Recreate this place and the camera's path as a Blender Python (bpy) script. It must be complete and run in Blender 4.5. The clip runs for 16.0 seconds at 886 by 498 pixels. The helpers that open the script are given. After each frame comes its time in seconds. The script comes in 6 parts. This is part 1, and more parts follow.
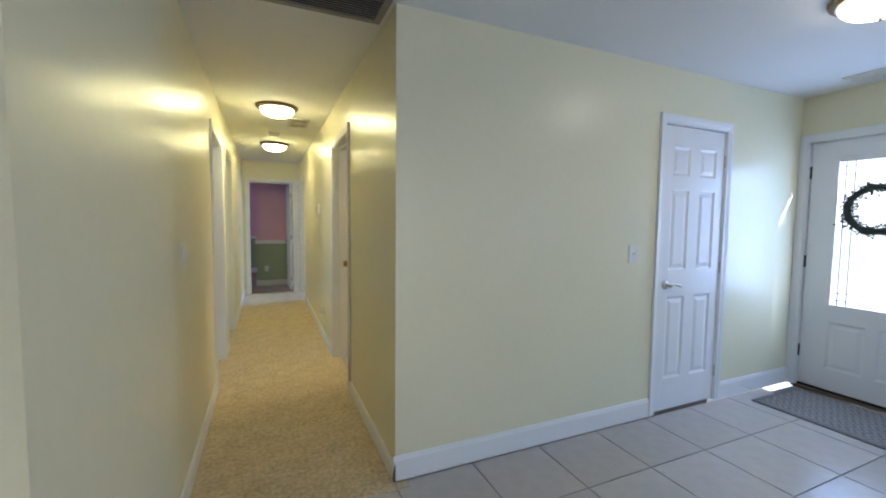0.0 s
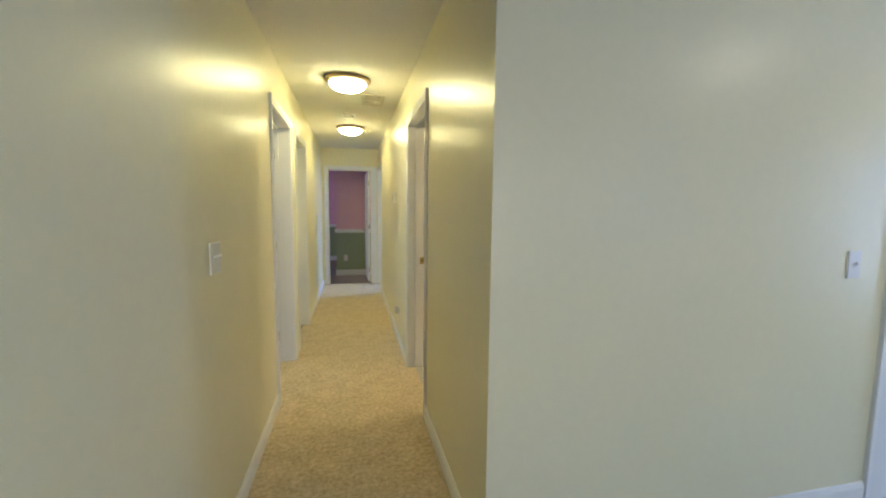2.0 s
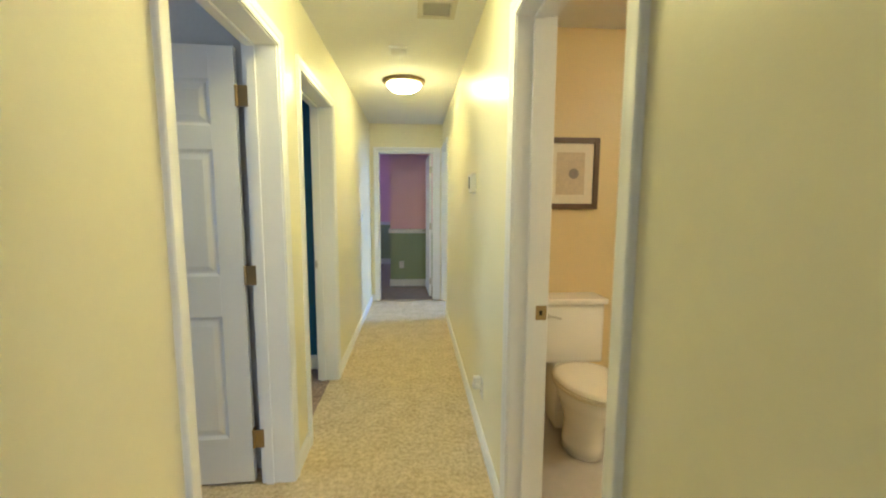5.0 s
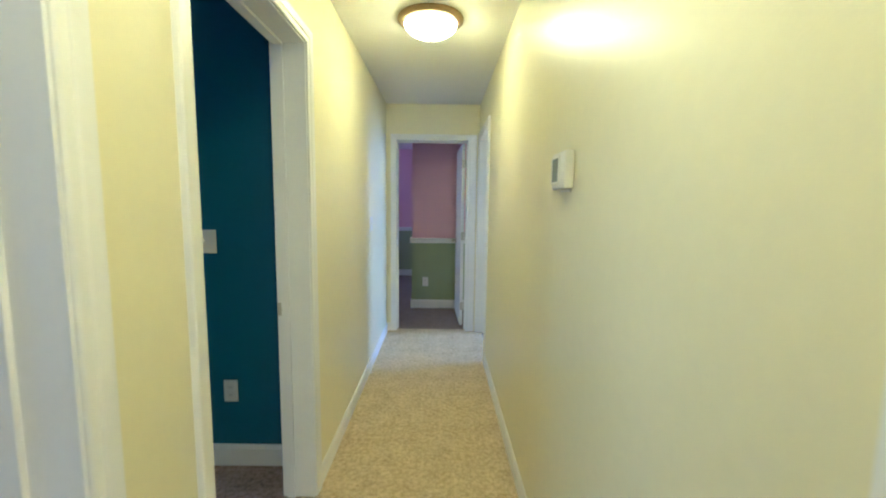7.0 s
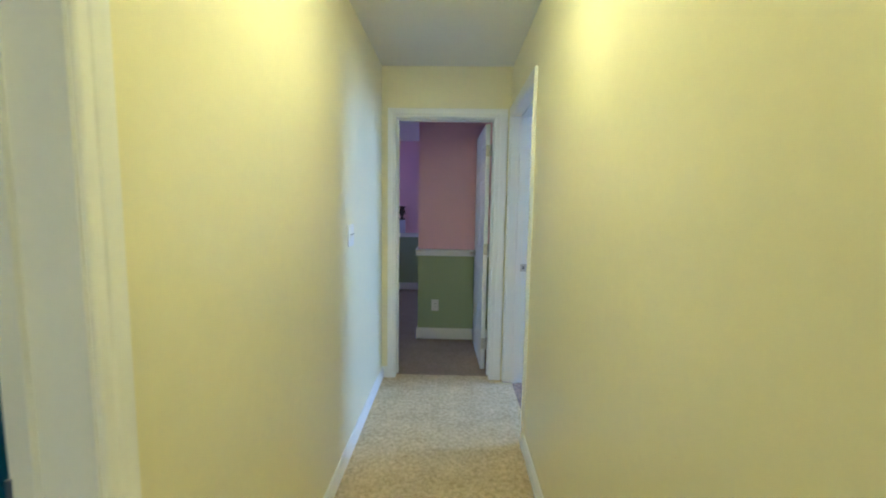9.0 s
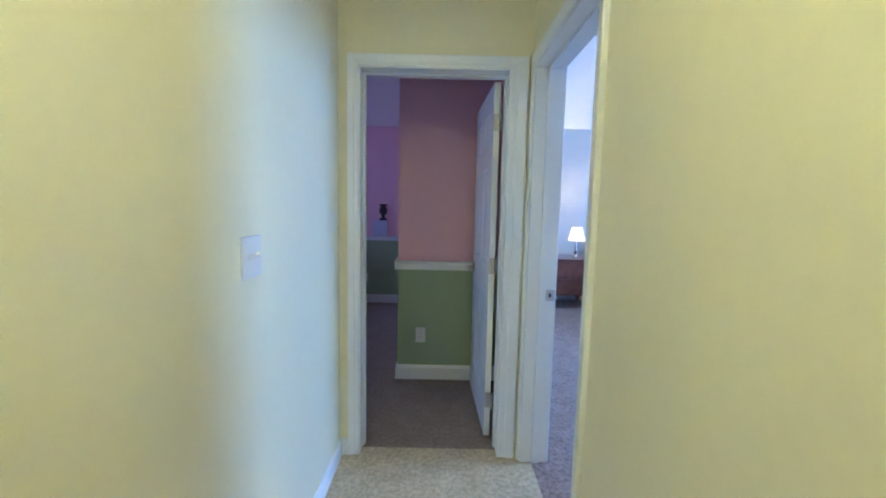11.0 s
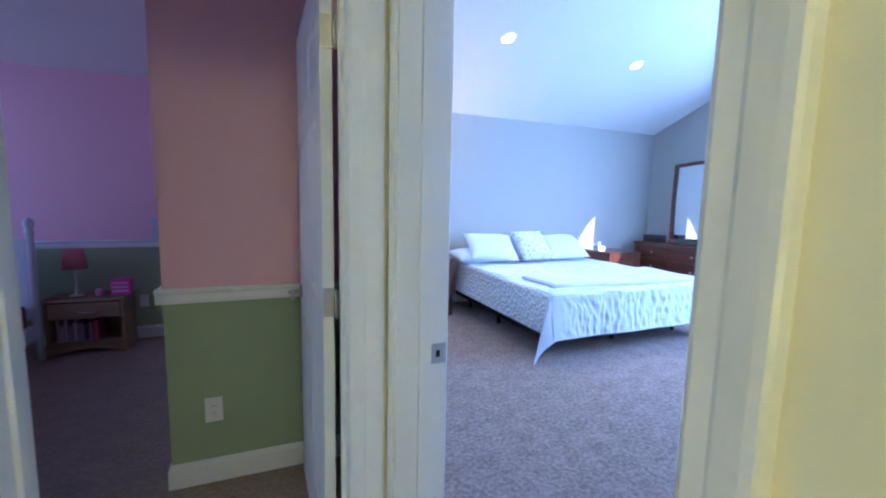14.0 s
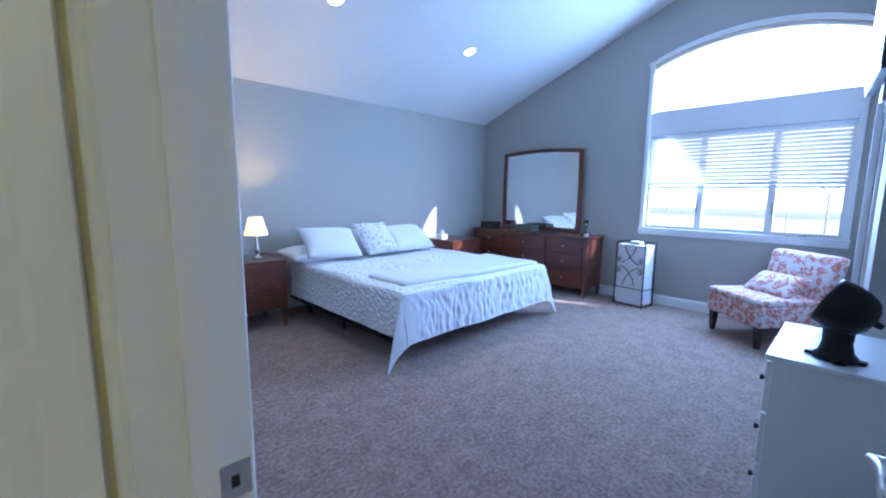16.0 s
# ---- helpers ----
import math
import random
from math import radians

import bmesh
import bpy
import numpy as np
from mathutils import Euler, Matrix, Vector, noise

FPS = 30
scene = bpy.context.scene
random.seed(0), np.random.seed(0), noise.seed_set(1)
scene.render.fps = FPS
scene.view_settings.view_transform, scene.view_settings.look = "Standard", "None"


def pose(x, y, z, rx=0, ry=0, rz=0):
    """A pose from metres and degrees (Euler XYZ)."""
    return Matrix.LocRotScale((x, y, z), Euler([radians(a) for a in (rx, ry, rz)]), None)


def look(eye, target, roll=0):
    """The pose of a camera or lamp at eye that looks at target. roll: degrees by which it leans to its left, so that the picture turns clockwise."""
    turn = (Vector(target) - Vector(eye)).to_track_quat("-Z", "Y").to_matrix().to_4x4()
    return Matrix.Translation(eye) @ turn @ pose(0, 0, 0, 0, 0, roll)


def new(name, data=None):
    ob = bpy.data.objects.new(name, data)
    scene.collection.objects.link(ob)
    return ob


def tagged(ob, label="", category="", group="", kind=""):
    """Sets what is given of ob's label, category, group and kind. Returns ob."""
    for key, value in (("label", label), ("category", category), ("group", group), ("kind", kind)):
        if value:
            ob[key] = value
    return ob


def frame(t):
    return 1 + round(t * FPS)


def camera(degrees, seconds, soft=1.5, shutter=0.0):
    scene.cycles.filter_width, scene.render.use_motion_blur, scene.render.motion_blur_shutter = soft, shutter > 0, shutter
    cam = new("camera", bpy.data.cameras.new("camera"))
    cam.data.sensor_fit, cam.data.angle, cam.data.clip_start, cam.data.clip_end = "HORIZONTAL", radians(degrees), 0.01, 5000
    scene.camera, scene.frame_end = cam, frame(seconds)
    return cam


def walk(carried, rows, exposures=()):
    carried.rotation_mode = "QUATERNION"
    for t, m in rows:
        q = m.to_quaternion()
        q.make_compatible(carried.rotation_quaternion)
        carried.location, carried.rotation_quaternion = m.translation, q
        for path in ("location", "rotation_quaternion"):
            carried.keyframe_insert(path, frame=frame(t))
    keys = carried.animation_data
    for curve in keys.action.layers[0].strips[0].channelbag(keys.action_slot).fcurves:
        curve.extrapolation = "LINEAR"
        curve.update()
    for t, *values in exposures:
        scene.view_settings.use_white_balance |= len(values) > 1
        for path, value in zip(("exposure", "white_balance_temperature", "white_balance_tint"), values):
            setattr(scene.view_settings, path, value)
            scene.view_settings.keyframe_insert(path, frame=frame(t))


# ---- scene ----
cam = camera(95.1, 16.0, soft=2.0, shutter=0.3)
PATH = [
    (0, (-0.002, 0.269, 1.358), (0.798, 2.097, 1.225), 0.6),
    (0.5, (0.059, 0.398, 1.377), (0.82, 2.24, 1.221), 0.4),
    (1, (0.086, 0.569, 1.376), (0.72, 2.459, 1.21), 0.5),
    (1.5, (0.094, 0.732, 1.378), (0.639, 2.648, 1.197), 0.6),
    (2, (0.137, 0.933, 1.379), (0.573, 2.875, 1.181), 0.6),
    (2.5, (0.175, 1.19, 1.364), (0.517, 3.15, 1.156), 0.7),
    (3, (0.183, 1.493, 1.363), (0.461, 3.462, 1.145), 0.7),
    (3.5, (0.214, 1.798, 1.358), (0.442, 3.772, 1.128), 0.7),
    (5.8, (0.227, 3.328, 1.373), (0.294, 5.315, 1.148), 0.4),
    (6, (0.242, 3.461, 1.374), (0.287, 5.447, 1.147), 0.5),
    (6.5, (0.224, 3.769, 1.385), (0.257, 5.756, 1.162), 0.5),
    (7, (0.202, 4.06, 1.381), (0.214, 6.049, 1.164), 0.7),
    (7.5, (0.193, 4.359, 1.396), (0.182, 6.347, 1.177), 0.5),
    (8, (0.215, 4.677, 1.4), (0.184, 6.665, 1.176), 1.0),
    (8.5, (0.19, 4.965, 1.367), (0.157, 6.954, 1.162), 0.9),
    (9, (0.17, 5.262, 1.374), (0.125, 7.251, 1.168), 0.9),
    (11.5, (0.149, 6.531, 1.366), (0.179, 8.52, 1.155), 1.1),
    (12, (0.14, 6.741, 1.371), (0.215, 8.729, 1.164), 1.0),
    (12.5, (0.171, 6.904, 1.356), (0.367, 8.883, 1.148), 1.3),
    (13, (0.243, 7.07, 1.354), (0.601, 9.026, 1.144), 1.3),
    (13.5, (0.283, 7.215, 1.344), (0.847, 9.122, 1.13), 1.4),
    (14, (0.308, 7.319, 1.346), (1.054, 9.161, 1.12), 1.2),
    (14.5, (0.343, 7.443, 1.341), (1.311, 9.178, 1.112), 0.8),
    (15, (0.37, 7.518, 1.351), (1.543, 9.119, 1.102), 0.8),
    (15.5, (0.46, 7.631, 1.343), (1.748, 9.139, 1.081), 0.7),
    (16, (0.546, 7.725, 1.363), (1.93, 9.143, 1.09), 0.6),
]
EXPOSURES = [
    (0, 1.35, 5600, 15),
    (2.5, 1.62, 5900, 14),
    (3.5, 1.78, 6300, 8),
    (6, 1.84, 5080, 15),
    (7, 1.66, 4950, 12),
    (8, 1.62, 4620, 26),
    (9, 1.52, 5080, 8),
    (11.5, 1.46, 4680, 14),
    (12.5, 1.35, 4550, 15),
    (13, 1.37, 4600, 15),
    (14, 1.46, 4920, 15),
    (14.5, 1.38, 5080, 14),
    (16, 0.86, 5300, 13),
]
walk(cam, [(t, look(eye, target, roll)) for t, eye, target, roll in PATH], EXPOSURES)

# ---- world, sun and large lights ----
world = bpy.data.worlds.new("world")
scene.world = world
world.use_nodes = True
wn = world.node_tree
sky = wn.nodes.new("ShaderNodeTexSky")
sky.sky_type = "NISHITA"
sky.sun_disc = False
SUN_EL = radians(29.5)
sky.sun_elevation = SUN_EL
SUN_DIR = Vector((-0.382 * math.cos(SUN_EL), 0.924 * math.cos(SUN_EL), -math.sin(SUN_EL)))
sky.sun_rotation = math.atan2(-SUN_DIR.x, -SUN_DIR.y)
wn.nodes["Background"].inputs[1].default_value = 0.15
wn.links.new(sky.outputs[0], wn.nodes["Background"].inputs[0])

sun_data = bpy.data.lights.new("sun", "SUN")
sun_data.energy, sun_data.angle, sun_data.color = 5.0, radians(0.5), (1.0, 0.95, 0.88)
sun = new("sun", sun_data)
sun.rotation_mode = "QUATERNION"
sun.rotation_quaternion = SUN_DIR.to_track_quat("-Z", "Y")


def area(name, loc, target, w, h, power, color):
    d = bpy.data.lights.new(name, "AREA")
    d.shape, d.size, d.size_y, d.energy, d.color = "RECTANGLE", w, h, power, color
    o = new(name, d)
    m = look(loc, target)
    o.location, o.rotation_euler = m.translation, m.to_euler()
    return o


DAY = (0.38, 0.59, 1.0)
area("bedroom_window_light", (5.90, 8.73, 2.0), (0, 9.7, 1.2), 1.65, 2.0, 100, DAY)
area("front_door_light", (4.12, 1.73, 1.3), (0, 1.73, 1.1), 0.5, 1.15, 5, DAY)
# Next two: added fill lamps at unseen openings, to brighten the foyer walls.
area("foyer_fill_light", (4.12, -1.6, 1.4), (0, -0.2, 1.2), 1.6, 1.3, 6.5, DAY)
area("living_fill_light", (1.6, -3.96, 1.4), (1.6, 0, 1.2), 2.2, 1.3, 8, (0.52, 0.75, 1.0))
area("pink_room_window_light", (-3.55, 10.6, 1.5), (0, 10.4, 1.2), 1.2, 1.2, 6.0, (0.46, 0.54, 1.0))
area("teal_room_window_light", (-4.75, 7.2, 1.5), (-2, 7.4, 1.0), 1.2, 1.2, 9, (0.4, 0.7, 1.0))
area("side_room_window_light", (-3.55, 3.4, 1.5), (-1, 3.6, 1.2), 1.2, 1.2, 3.6, (0.62, 0.78, 1.0))


# ---- materials ----
def mat(name, color, rough=0.6, metal=0.0, vary=0.06, scale=3.0, fine=60.0, bump=0.0, bump_scale=200.0, emit=0.0, spec=0.5, coat=0.0, rand=0.0, sheen=0.0):
    """Principled paint, wood or metal with variation at two scales and a fine relief."""
    m = bpy.data.materials.new(name)
    m.use_nodes = True
    t = m.node_tree
    b = t.nodes["Principled BSDF"]
    geo = t.nodes.new("ShaderNodeTexCoord")
    n1 = t.nodes.new("ShaderNodeTexNoise")
    n1.inputs["Scale"].default_value, n1.inputs["Detail"].default_value = scale, 4
    n2 = t.nodes.new("ShaderNodeTexNoise")
    n2.inputs["Scale"].default_value, n2.inputs["Detail"].default_value = fine, 3
    add = t.nodes.new("ShaderNodeMath")
    add.operation = "ADD"
    mr = t.nodes.new("ShaderNodeMapRange")
    mr.inputs["From Min"].default_value, mr.inputs["From Max"].default_value = 0.5, 1.5
    mr.inputs["To Min"].default_value, mr.inputs["To Max"].default_value = 1 - vary, 1 + vary
    mul = t.nodes.new("ShaderNodeVectorMath")
    mul.operation = "SCALE"
    mul.inputs[0].default_value = color[:3]
    t.links.new(geo.outputs["Object"], n1.inputs["Vector"])
    t.links.new(geo.outputs["Object"], n2.inputs["Vector"])
    t.links.new(n1.outputs["Fac"], add.inputs[0])
    t.links.new(n2.outputs["Fac"], add.inputs[1])
    t.links.new(add.outputs[0], mr.inputs["Value"])
    scale_out = mr.outputs[0]
    if rand:
        info = t.nodes.new("ShaderNodeObjectInfo")
        rr = t.nodes.new("ShaderNodeMapRange")
        rr.inputs["To Min"].default_value, rr.inputs["To Max"].default_value = 1 - rand, 1 + rand
        t.links.new(info.outputs["Random"], rr.inputs["Value"])
        m2 = t.nodes.new("ShaderNodeMath")
        m2.operation = "MULTIPLY"
        t.links.new(scale_out, m2.inputs[0])
        t.links.new(rr.outputs[0], m2.inputs[1])
        scale_out = m2.outputs[0]
    t.links.new(scale_out, mul.inputs["Scale"])
    t.links.new(mul.outputs[0], b.inputs["Base Color"])
    rm = t.nodes.new("ShaderNodeMapRange")
    rm.inputs["From Min"].default_value, rm.inputs["From Max"].default_value = 0.3, 0.7
    low, high = max(rough - 0.06, 0.02), min(rough + 0.06, 1)
    if rough >= 0.285:
        low = max(low, 0.285)
    else:
        high = min(high, 0.262)
    rm.inputs["To Min"].default_value, rm.inputs["To Max"].default_value = low, high
    t.links.new(n1.outputs["Fac"], rm.inputs["Value"])
    t.links.new(rm.outputs[0], b.inputs["Roughness"])
    b.inputs["Metallic"].default_value = metal
    b.inputs["Specular IOR Level"].default_value = spec
    b.inputs["Coat Weight"].default_value = coat
    b.inputs["Sheen Weight"].default_value = sheen
    if bump:
        n3 = t.nodes.new("ShaderNodeTexNoise")
        n3.inputs["Scale"].default_value, n3.inputs["Detail"].default_value = bump_scale, 2
        t.links.new(geo.outputs["Object"], n3.inputs["Vector"])
        bp = t.nodes.new("ShaderNodeBump")
        bp.inputs["Strength"].default_value, bp.inputs["Distance"].default_value = bump, 0.01
        t.links.new(n3.outputs["Fac"], bp.inputs["Height"])
        t.links.new(bp.outputs[0], b.inputs["Normal"])
    if emit:
        b.inputs["Emission Color"].default_value = (*color[:3], 1)
        b.inputs["Emission Strength"].default_value = emit
    return m


def wood(name, dark, light, rough=0.35, scale=14.0, stretch=(1, 12, 12), coat=0.2):
    """Stained wood: stretched noise grain between two tones."""
    m = bpy.data.materials.new(name)
    m.use_nodes = True
    t = m.node_tree
    b = t.nodes["Principled BSDF"]
    co = t.nodes.new("ShaderNodeTexCoord")
    mp = t.nodes.new("ShaderNodeMapping")
    mp.inputs["Scale"].default_value = stretch
    n = t.nodes.new("ShaderNodeTexNoise")
    n.inputs["Scale"].default_value, n.inputs["Detail"].default_value, n.inputs["Distortion"].default_value = scale / 5, 6, 0.4
    r = t.nodes.new("ShaderNodeValToRGB")
    r.color_ramp.elements[0].position, r.color_ramp.elements[0].color = 0.3, (*dark, 1)
    r.color_ramp.elements[1].position, r.color_ramp.elements[1].color = 0.79, (*light, 1)
    t.links.new(co.outputs["Object"], mp.inputs[0])
    t.links.new(mp.outputs[0], n.inputs["Vector"])
    t.links.new(n.outputs["Fac"], r.inputs[0])
    t.links.new(r.outputs[0], b.inputs["Base Color"])
    bp = t.nodes.new("ShaderNodeBump")
    bp.inputs["Strength"].default_value, bp.inputs["Distance"].default_value = 0.08, 0.004
    t.links.new(n.outputs["Fac"], bp.inputs["Height"])
    t.links.new(bp.outputs[0], b.inputs["Normal"])
    b.inputs["Roughness"].default_value, b.inputs["Coat Weight"].default_value = rough, coat
    return m


def carpet(name, dark, light):
    """Cut-pile carpet: tufts with relief, and broad footprints and vacuum shading."""
    m = bpy.data.materials.new(name)
    m.use_nodes = True
    t = m.node_tree
    b = t.nodes["Principled BSDF"]
    co = t.nodes.new("ShaderNodeTexCoord")
    tuft = t.nodes.new("ShaderNodeTexNoise")
    tuft.inputs["Scale"].default_value, tuft.inputs["Detail"].default_value = 40, 9
    tuft.inputs["Roughness"].default_value = 0.72
    broad = t.nodes.new("ShaderNodeTexNoise")
    broad.inputs["Scale"].default_value, broad.inputs["Detail"].default_value = 8, 4
    mix = t.nodes.new("ShaderNodeMath")
    mix.operation = "MULTIPLY_ADD"
    mix.inputs[1].default_value = 0.28
    r = t.nodes.new("ShaderNodeValToRGB")
    r.color_ramp.elements[0].position, r.color_ramp.elements[0].color = 0.45, (*dark, 1)
    r.color_ramp.elements[1].position, r.color_ramp.elements[1].color = 0.79, (*light, 1)
    t.links.new(co.outputs["Object"], tuft.inputs["Vector"])
    t.links.new(co.outputs["Object"], broad.inputs["Vector"])
    t.links.new(broad.outputs["Fac"], mix.inputs[0])
    t.links.new(tuft.outputs["Fac"], mix.inputs[2])
    t.links.new(mix.outputs[0], r.inputs[0])
    t.links.new(r.outputs[0], b.inputs["Base Color"])
    bp = t.nodes.new("ShaderNodeBump")
    bp.inputs["Strength"].default_value, bp.inputs["Distance"].default_value = 0.4, 0.008
    t.links.new(tuft.outputs["Fac"], bp.inputs["Height"])
    t.links.new(bp.outputs[0], b.inputs["Normal"])
    b.inputs["Roughness"].default_value, b.inputs["Sheen Weight"].default_value = 0.95, 0.15
    b.inputs["Specular IOR Level"].default_value = 0.1
    return m


def glow(name, color, strength):
    m = bpy.data.materials.new(name)
    m.use_nodes = True
    b = m.node_tree.nodes["Principled BSDF"]
    b.inputs["Base Color"].default_value = (*color, 1)
    b.inputs["Emission Color"].default_value = (*color, 1)
    b.inputs["Emission Strength"].default_value = strength
    b.inputs["Roughness"].default_value = 0.3
    return m


CREAM = mat("cream_wall_paint", (0.78, 0.732, 0.51), 0.31, vary=0.03, scale=1.5, fine=25, bump=0.05, bump_scale=160, spec=0.55)
CEIL = mat("white_ceiling_paint", (0.78, 0.77, 0.74), 0.75, vary=0.03, bump=0.12, bump_scale=120)
TRIM = mat("white_trim_paint", (0.80, 0.80, 0.79), 0.32, vary=0.025, scale=5, bump=0.02)
DOORW = mat("white_door_paint", (0.80, 0.80, 0.80), 0.34, vary=0.02, scale=4, bump=0.03, bump_scale=90)
GREYW = mat("warm_grey_wall_paint", (0.43, 0.415, 0.375), 0.6, vary=0.03, bump=0.05, bump_scale=160)
PINK = mat("pink_wall_paint", (0.78, 0.47, 0.56), 0.55, vary=0.03, bump=0.05, bump_scale=160)
GREEN = mat("sage_green_wall_paint", (0.33, 0.40, 0.24), 0.55, vary=0.03, bump=0.05, bump_scale=160)
TEAL = mat("teal_wall_paint", (0.010, 0.115, 0.205), 0.5, vary=0.04, bump=0.05, bump_scale=160)
TAN = mat("tan_wall_paint", (0.67, 0.53, 0.275), 0.5, vary=0.03, bump=0.05, bump_scale=160)
PLAIN = mat("plain_wall_paint", (0.6, 0.6, 0.58), 0.6)
CARPET = carpet("beige_carpet", (0.36, 0.272, 0.15), (0.70, 0.575, 0.37))
GREYCARPET = carpet("grey_beige_carpet", (0.125, 0.082, 0.066), (0.41, 0.295, 0.245))
DARKCARPET = carpet("brown_carpet", (0.20, 0.145, 0.105), (0.34, 0.26, 0.195))
TILE = mat("pale_floor_tile", (0.52, 0.48, 0.43), 0.28, vary=0.1, scale=2.2, fine=14, bump=0.05, bump_scale=40, rand=0.05)
GROUT = mat("grey_grout", (0.22, 0.21, 0.2), 0.9)
NICKEL = mat("brushed_nickel", (0.55, 0.52, 0.47), 0.32, metal=1.0)
BRASS = mat("worn_brass", (0.40, 0.29, 0.14), 0.35, metal=1.0)
BLACKMETAL = mat("black_metal", (0.02, 0.02, 0.022), 0.4, metal=0.6)
BRONZE = mat("antique_bronze", (0.30, 0.22, 0.12), 0.4, metal=0.8)
PLASTIC = mat("white_plastic", (0.75, 0.74, 0.70), 0.35, vary=0.01)
# Near black: painted shade for the duct, latch holes and slots; also black rubber.
DARK = mat("gap_shade_and_rubber", (0.015, 0.014, 0.013), 0.8)
LAMPGLASS = glow("lit_frosted_glass", (1.0, 0.86, 0.36), 18.5)
FOYERGLASS = glow("lit_foyer_glass", (1.0, 0.87, 0.6), 6.0)


# ---- mesh helpers ----
def box(bm, x0, x1, y0, y1, z0, z1, bevel=0.0):
    m = Matrix.Translation(((x0 + x1) / 2, (y0 + y1) / 2, (z0 + z1) / 2)) @ Matrix.Diagonal((abs(x1 - x0), abs(y1 - y0), abs(z1 - z0), 1))
    g = bmesh.ops.create_cube(bm, size=1, matrix=m)
    if bevel:
        edges = list({e for v in g["verts"] for e in v.link_edges})
        bmesh.ops.bevel(bm, geom=edges, offset=bevel, segments=2, profile=0.6, affect="EDGES")
    return bm


def cyl(bm, p, q, r0, r1=None, seg=16):
    """A cylinder or cone from p to q."""
    p, q = Vector(p), Vector(q)
    m = Matrix.Translation((p + q) / 2) @ (q - p).to_track_quat("Z", "Y").to_matrix().to_4x4()
    bmesh.ops.create_cone(bm, cap_ends=True, segments=seg, radius1=r0, radius2=r0 if r1 is None else r1, depth=(q - p).length, matrix=m)
    return bm


def lathe(bm, prof, centre=(0, 0, 0), seg=32):
    """Turns a list of (radius, z) round the upright through centre."""
    rings = []
    for r, z in prof:
        rings.append([bm.verts.new((centre[0] + r * math.cos(2 * math.pi * k / seg), centre[1] + r * math.sin(2 * math.pi * k / seg), centre[2] + z)) for k in range(seg)])
    for a, b in zip(rings, rings[1:]):
        for k in range(seg):
            bm.faces.new((a[k], a[(k + 1) % seg], b[(k + 1) % seg], b[k]))
    for ring in (rings[0], rings[-1]):
        if (ring[0].co - ring[seg // 2].co).length > 1e-4:
            bm.faces.new(ring)
    return bm


def tube(bm, pts, r, seg=8):
    """A round bar along points."""
    pts = [Vector(p) for p in pts]
    rings = []
    for i, p in enumerate(pts):
        d = (pts[min(i + 1, len(pts) - 1)] - pts[max(i - 1, 0)]).normalized()
        q = d.to_track_quat("Z", "Y")
        rings.append([bm.verts.new(p + q @ Vector((r * math.cos(2 * math.pi * k / seg), r * math.sin(2 * math.pi * k / seg), 0))) for k in range(seg)])
    for a, b in zip(rings, rings[1:]):
        for k in range(seg):
            bm.faces.new((a[k], a[(k + 1) % seg], b[(k + 1) % seg], b[k]))
    bm.faces.new(rings[0][::-1])
    bm.faces.new(rings[-1])
    return bm


def data(name, bm, material, smooth=False):
    bmesh.ops.recalc_face_normals(bm, faces=bm.faces)
    me = bpy.data.meshes.new(name)
    bm.to_mesh(me)
    bm.free()
    for m in material if isinstance(material, (list, tuple)) else [material]:
        me.materials.append(m)
    if smooth:
        for p in me.polygons:
            p.use_smooth = True
    return me


def part(name, bm, material, parent, label="", smooth=False):
    o = new(name, data(name, bm, material, smooth))
    o.parent = parent
    return tagged(o, label)


def thing(name, m, label, category, group=""):
    o = new(name)
    o.matrix_basis = m
    return tagged(o, label, category, group)


def solid(name, bm, material, label="", category="", group="", kind="", smooth=False):
    return tagged(new(name, data(name, bm, material, smooth)), label, category, group, kind)


def structure(name, bm, material, label="", smooth=False):
    return solid(name, bm, material, label, "", "", "structure", smooth)


# ---- large structure ----
XL, XR, HC, WT, WTL, WTE = -0.38, 0.60, 2.42, 0.14, 0.14, 0.16
DOORS_L = [(3.854, 4.70), (5.022, 5.862)]
BATH_DOOR = (3.496, 4.345)
BED_DOOR = (7.510, 8.375)
END_Y = 8.41
END_DOOR = (-0.288, 0.498)
HEAD = 2.066
FY = 2.242  # foyer face of the closet wall
LY = 1.16  # near end of the hall's left wall


def wall_along_y(name, x0, x1, y0, y1, z1, openings, material, label, z0=0.0):
    bm = bmesh.new()
    y = y0
    for a, b, lo, hi in sorted(openings):
        if a > y:
            box(bm, x0, x1, y, a, z0, z1)
        if hi < z1:
            box(bm, x0, x1, a, b, hi, z1)
        if lo > z0:
            box(bm, x0, x1, a, b, z0, lo)
        y = b
    if y1 > y:
        box(bm, x0, x1, y, y1, z0, z1)
    return structure(name, bm, material, label)


def wall_along_x(name, y0, y1, x0, x1, z1, openings, material, label, z0=0.0):
    bm = bmesh.new()
    x = x0
    for a, b, lo, hi in sorted(openings):
        if a > x:
            box(bm, x, a, y0, y1, z0, z1)
        if hi < z1:
            box(bm, a, b, y0, y1, hi, z1)
        if lo > z0:
            box(bm, a, b, y0, y1, z0, lo)
        x = b
    if x1 > x:
        box(bm, x, x1, y0, y1, z0, z1)
    return structure(name, bm, material, label)


def D(r):
    return (r[0], r[1], 0.0, HEAD)


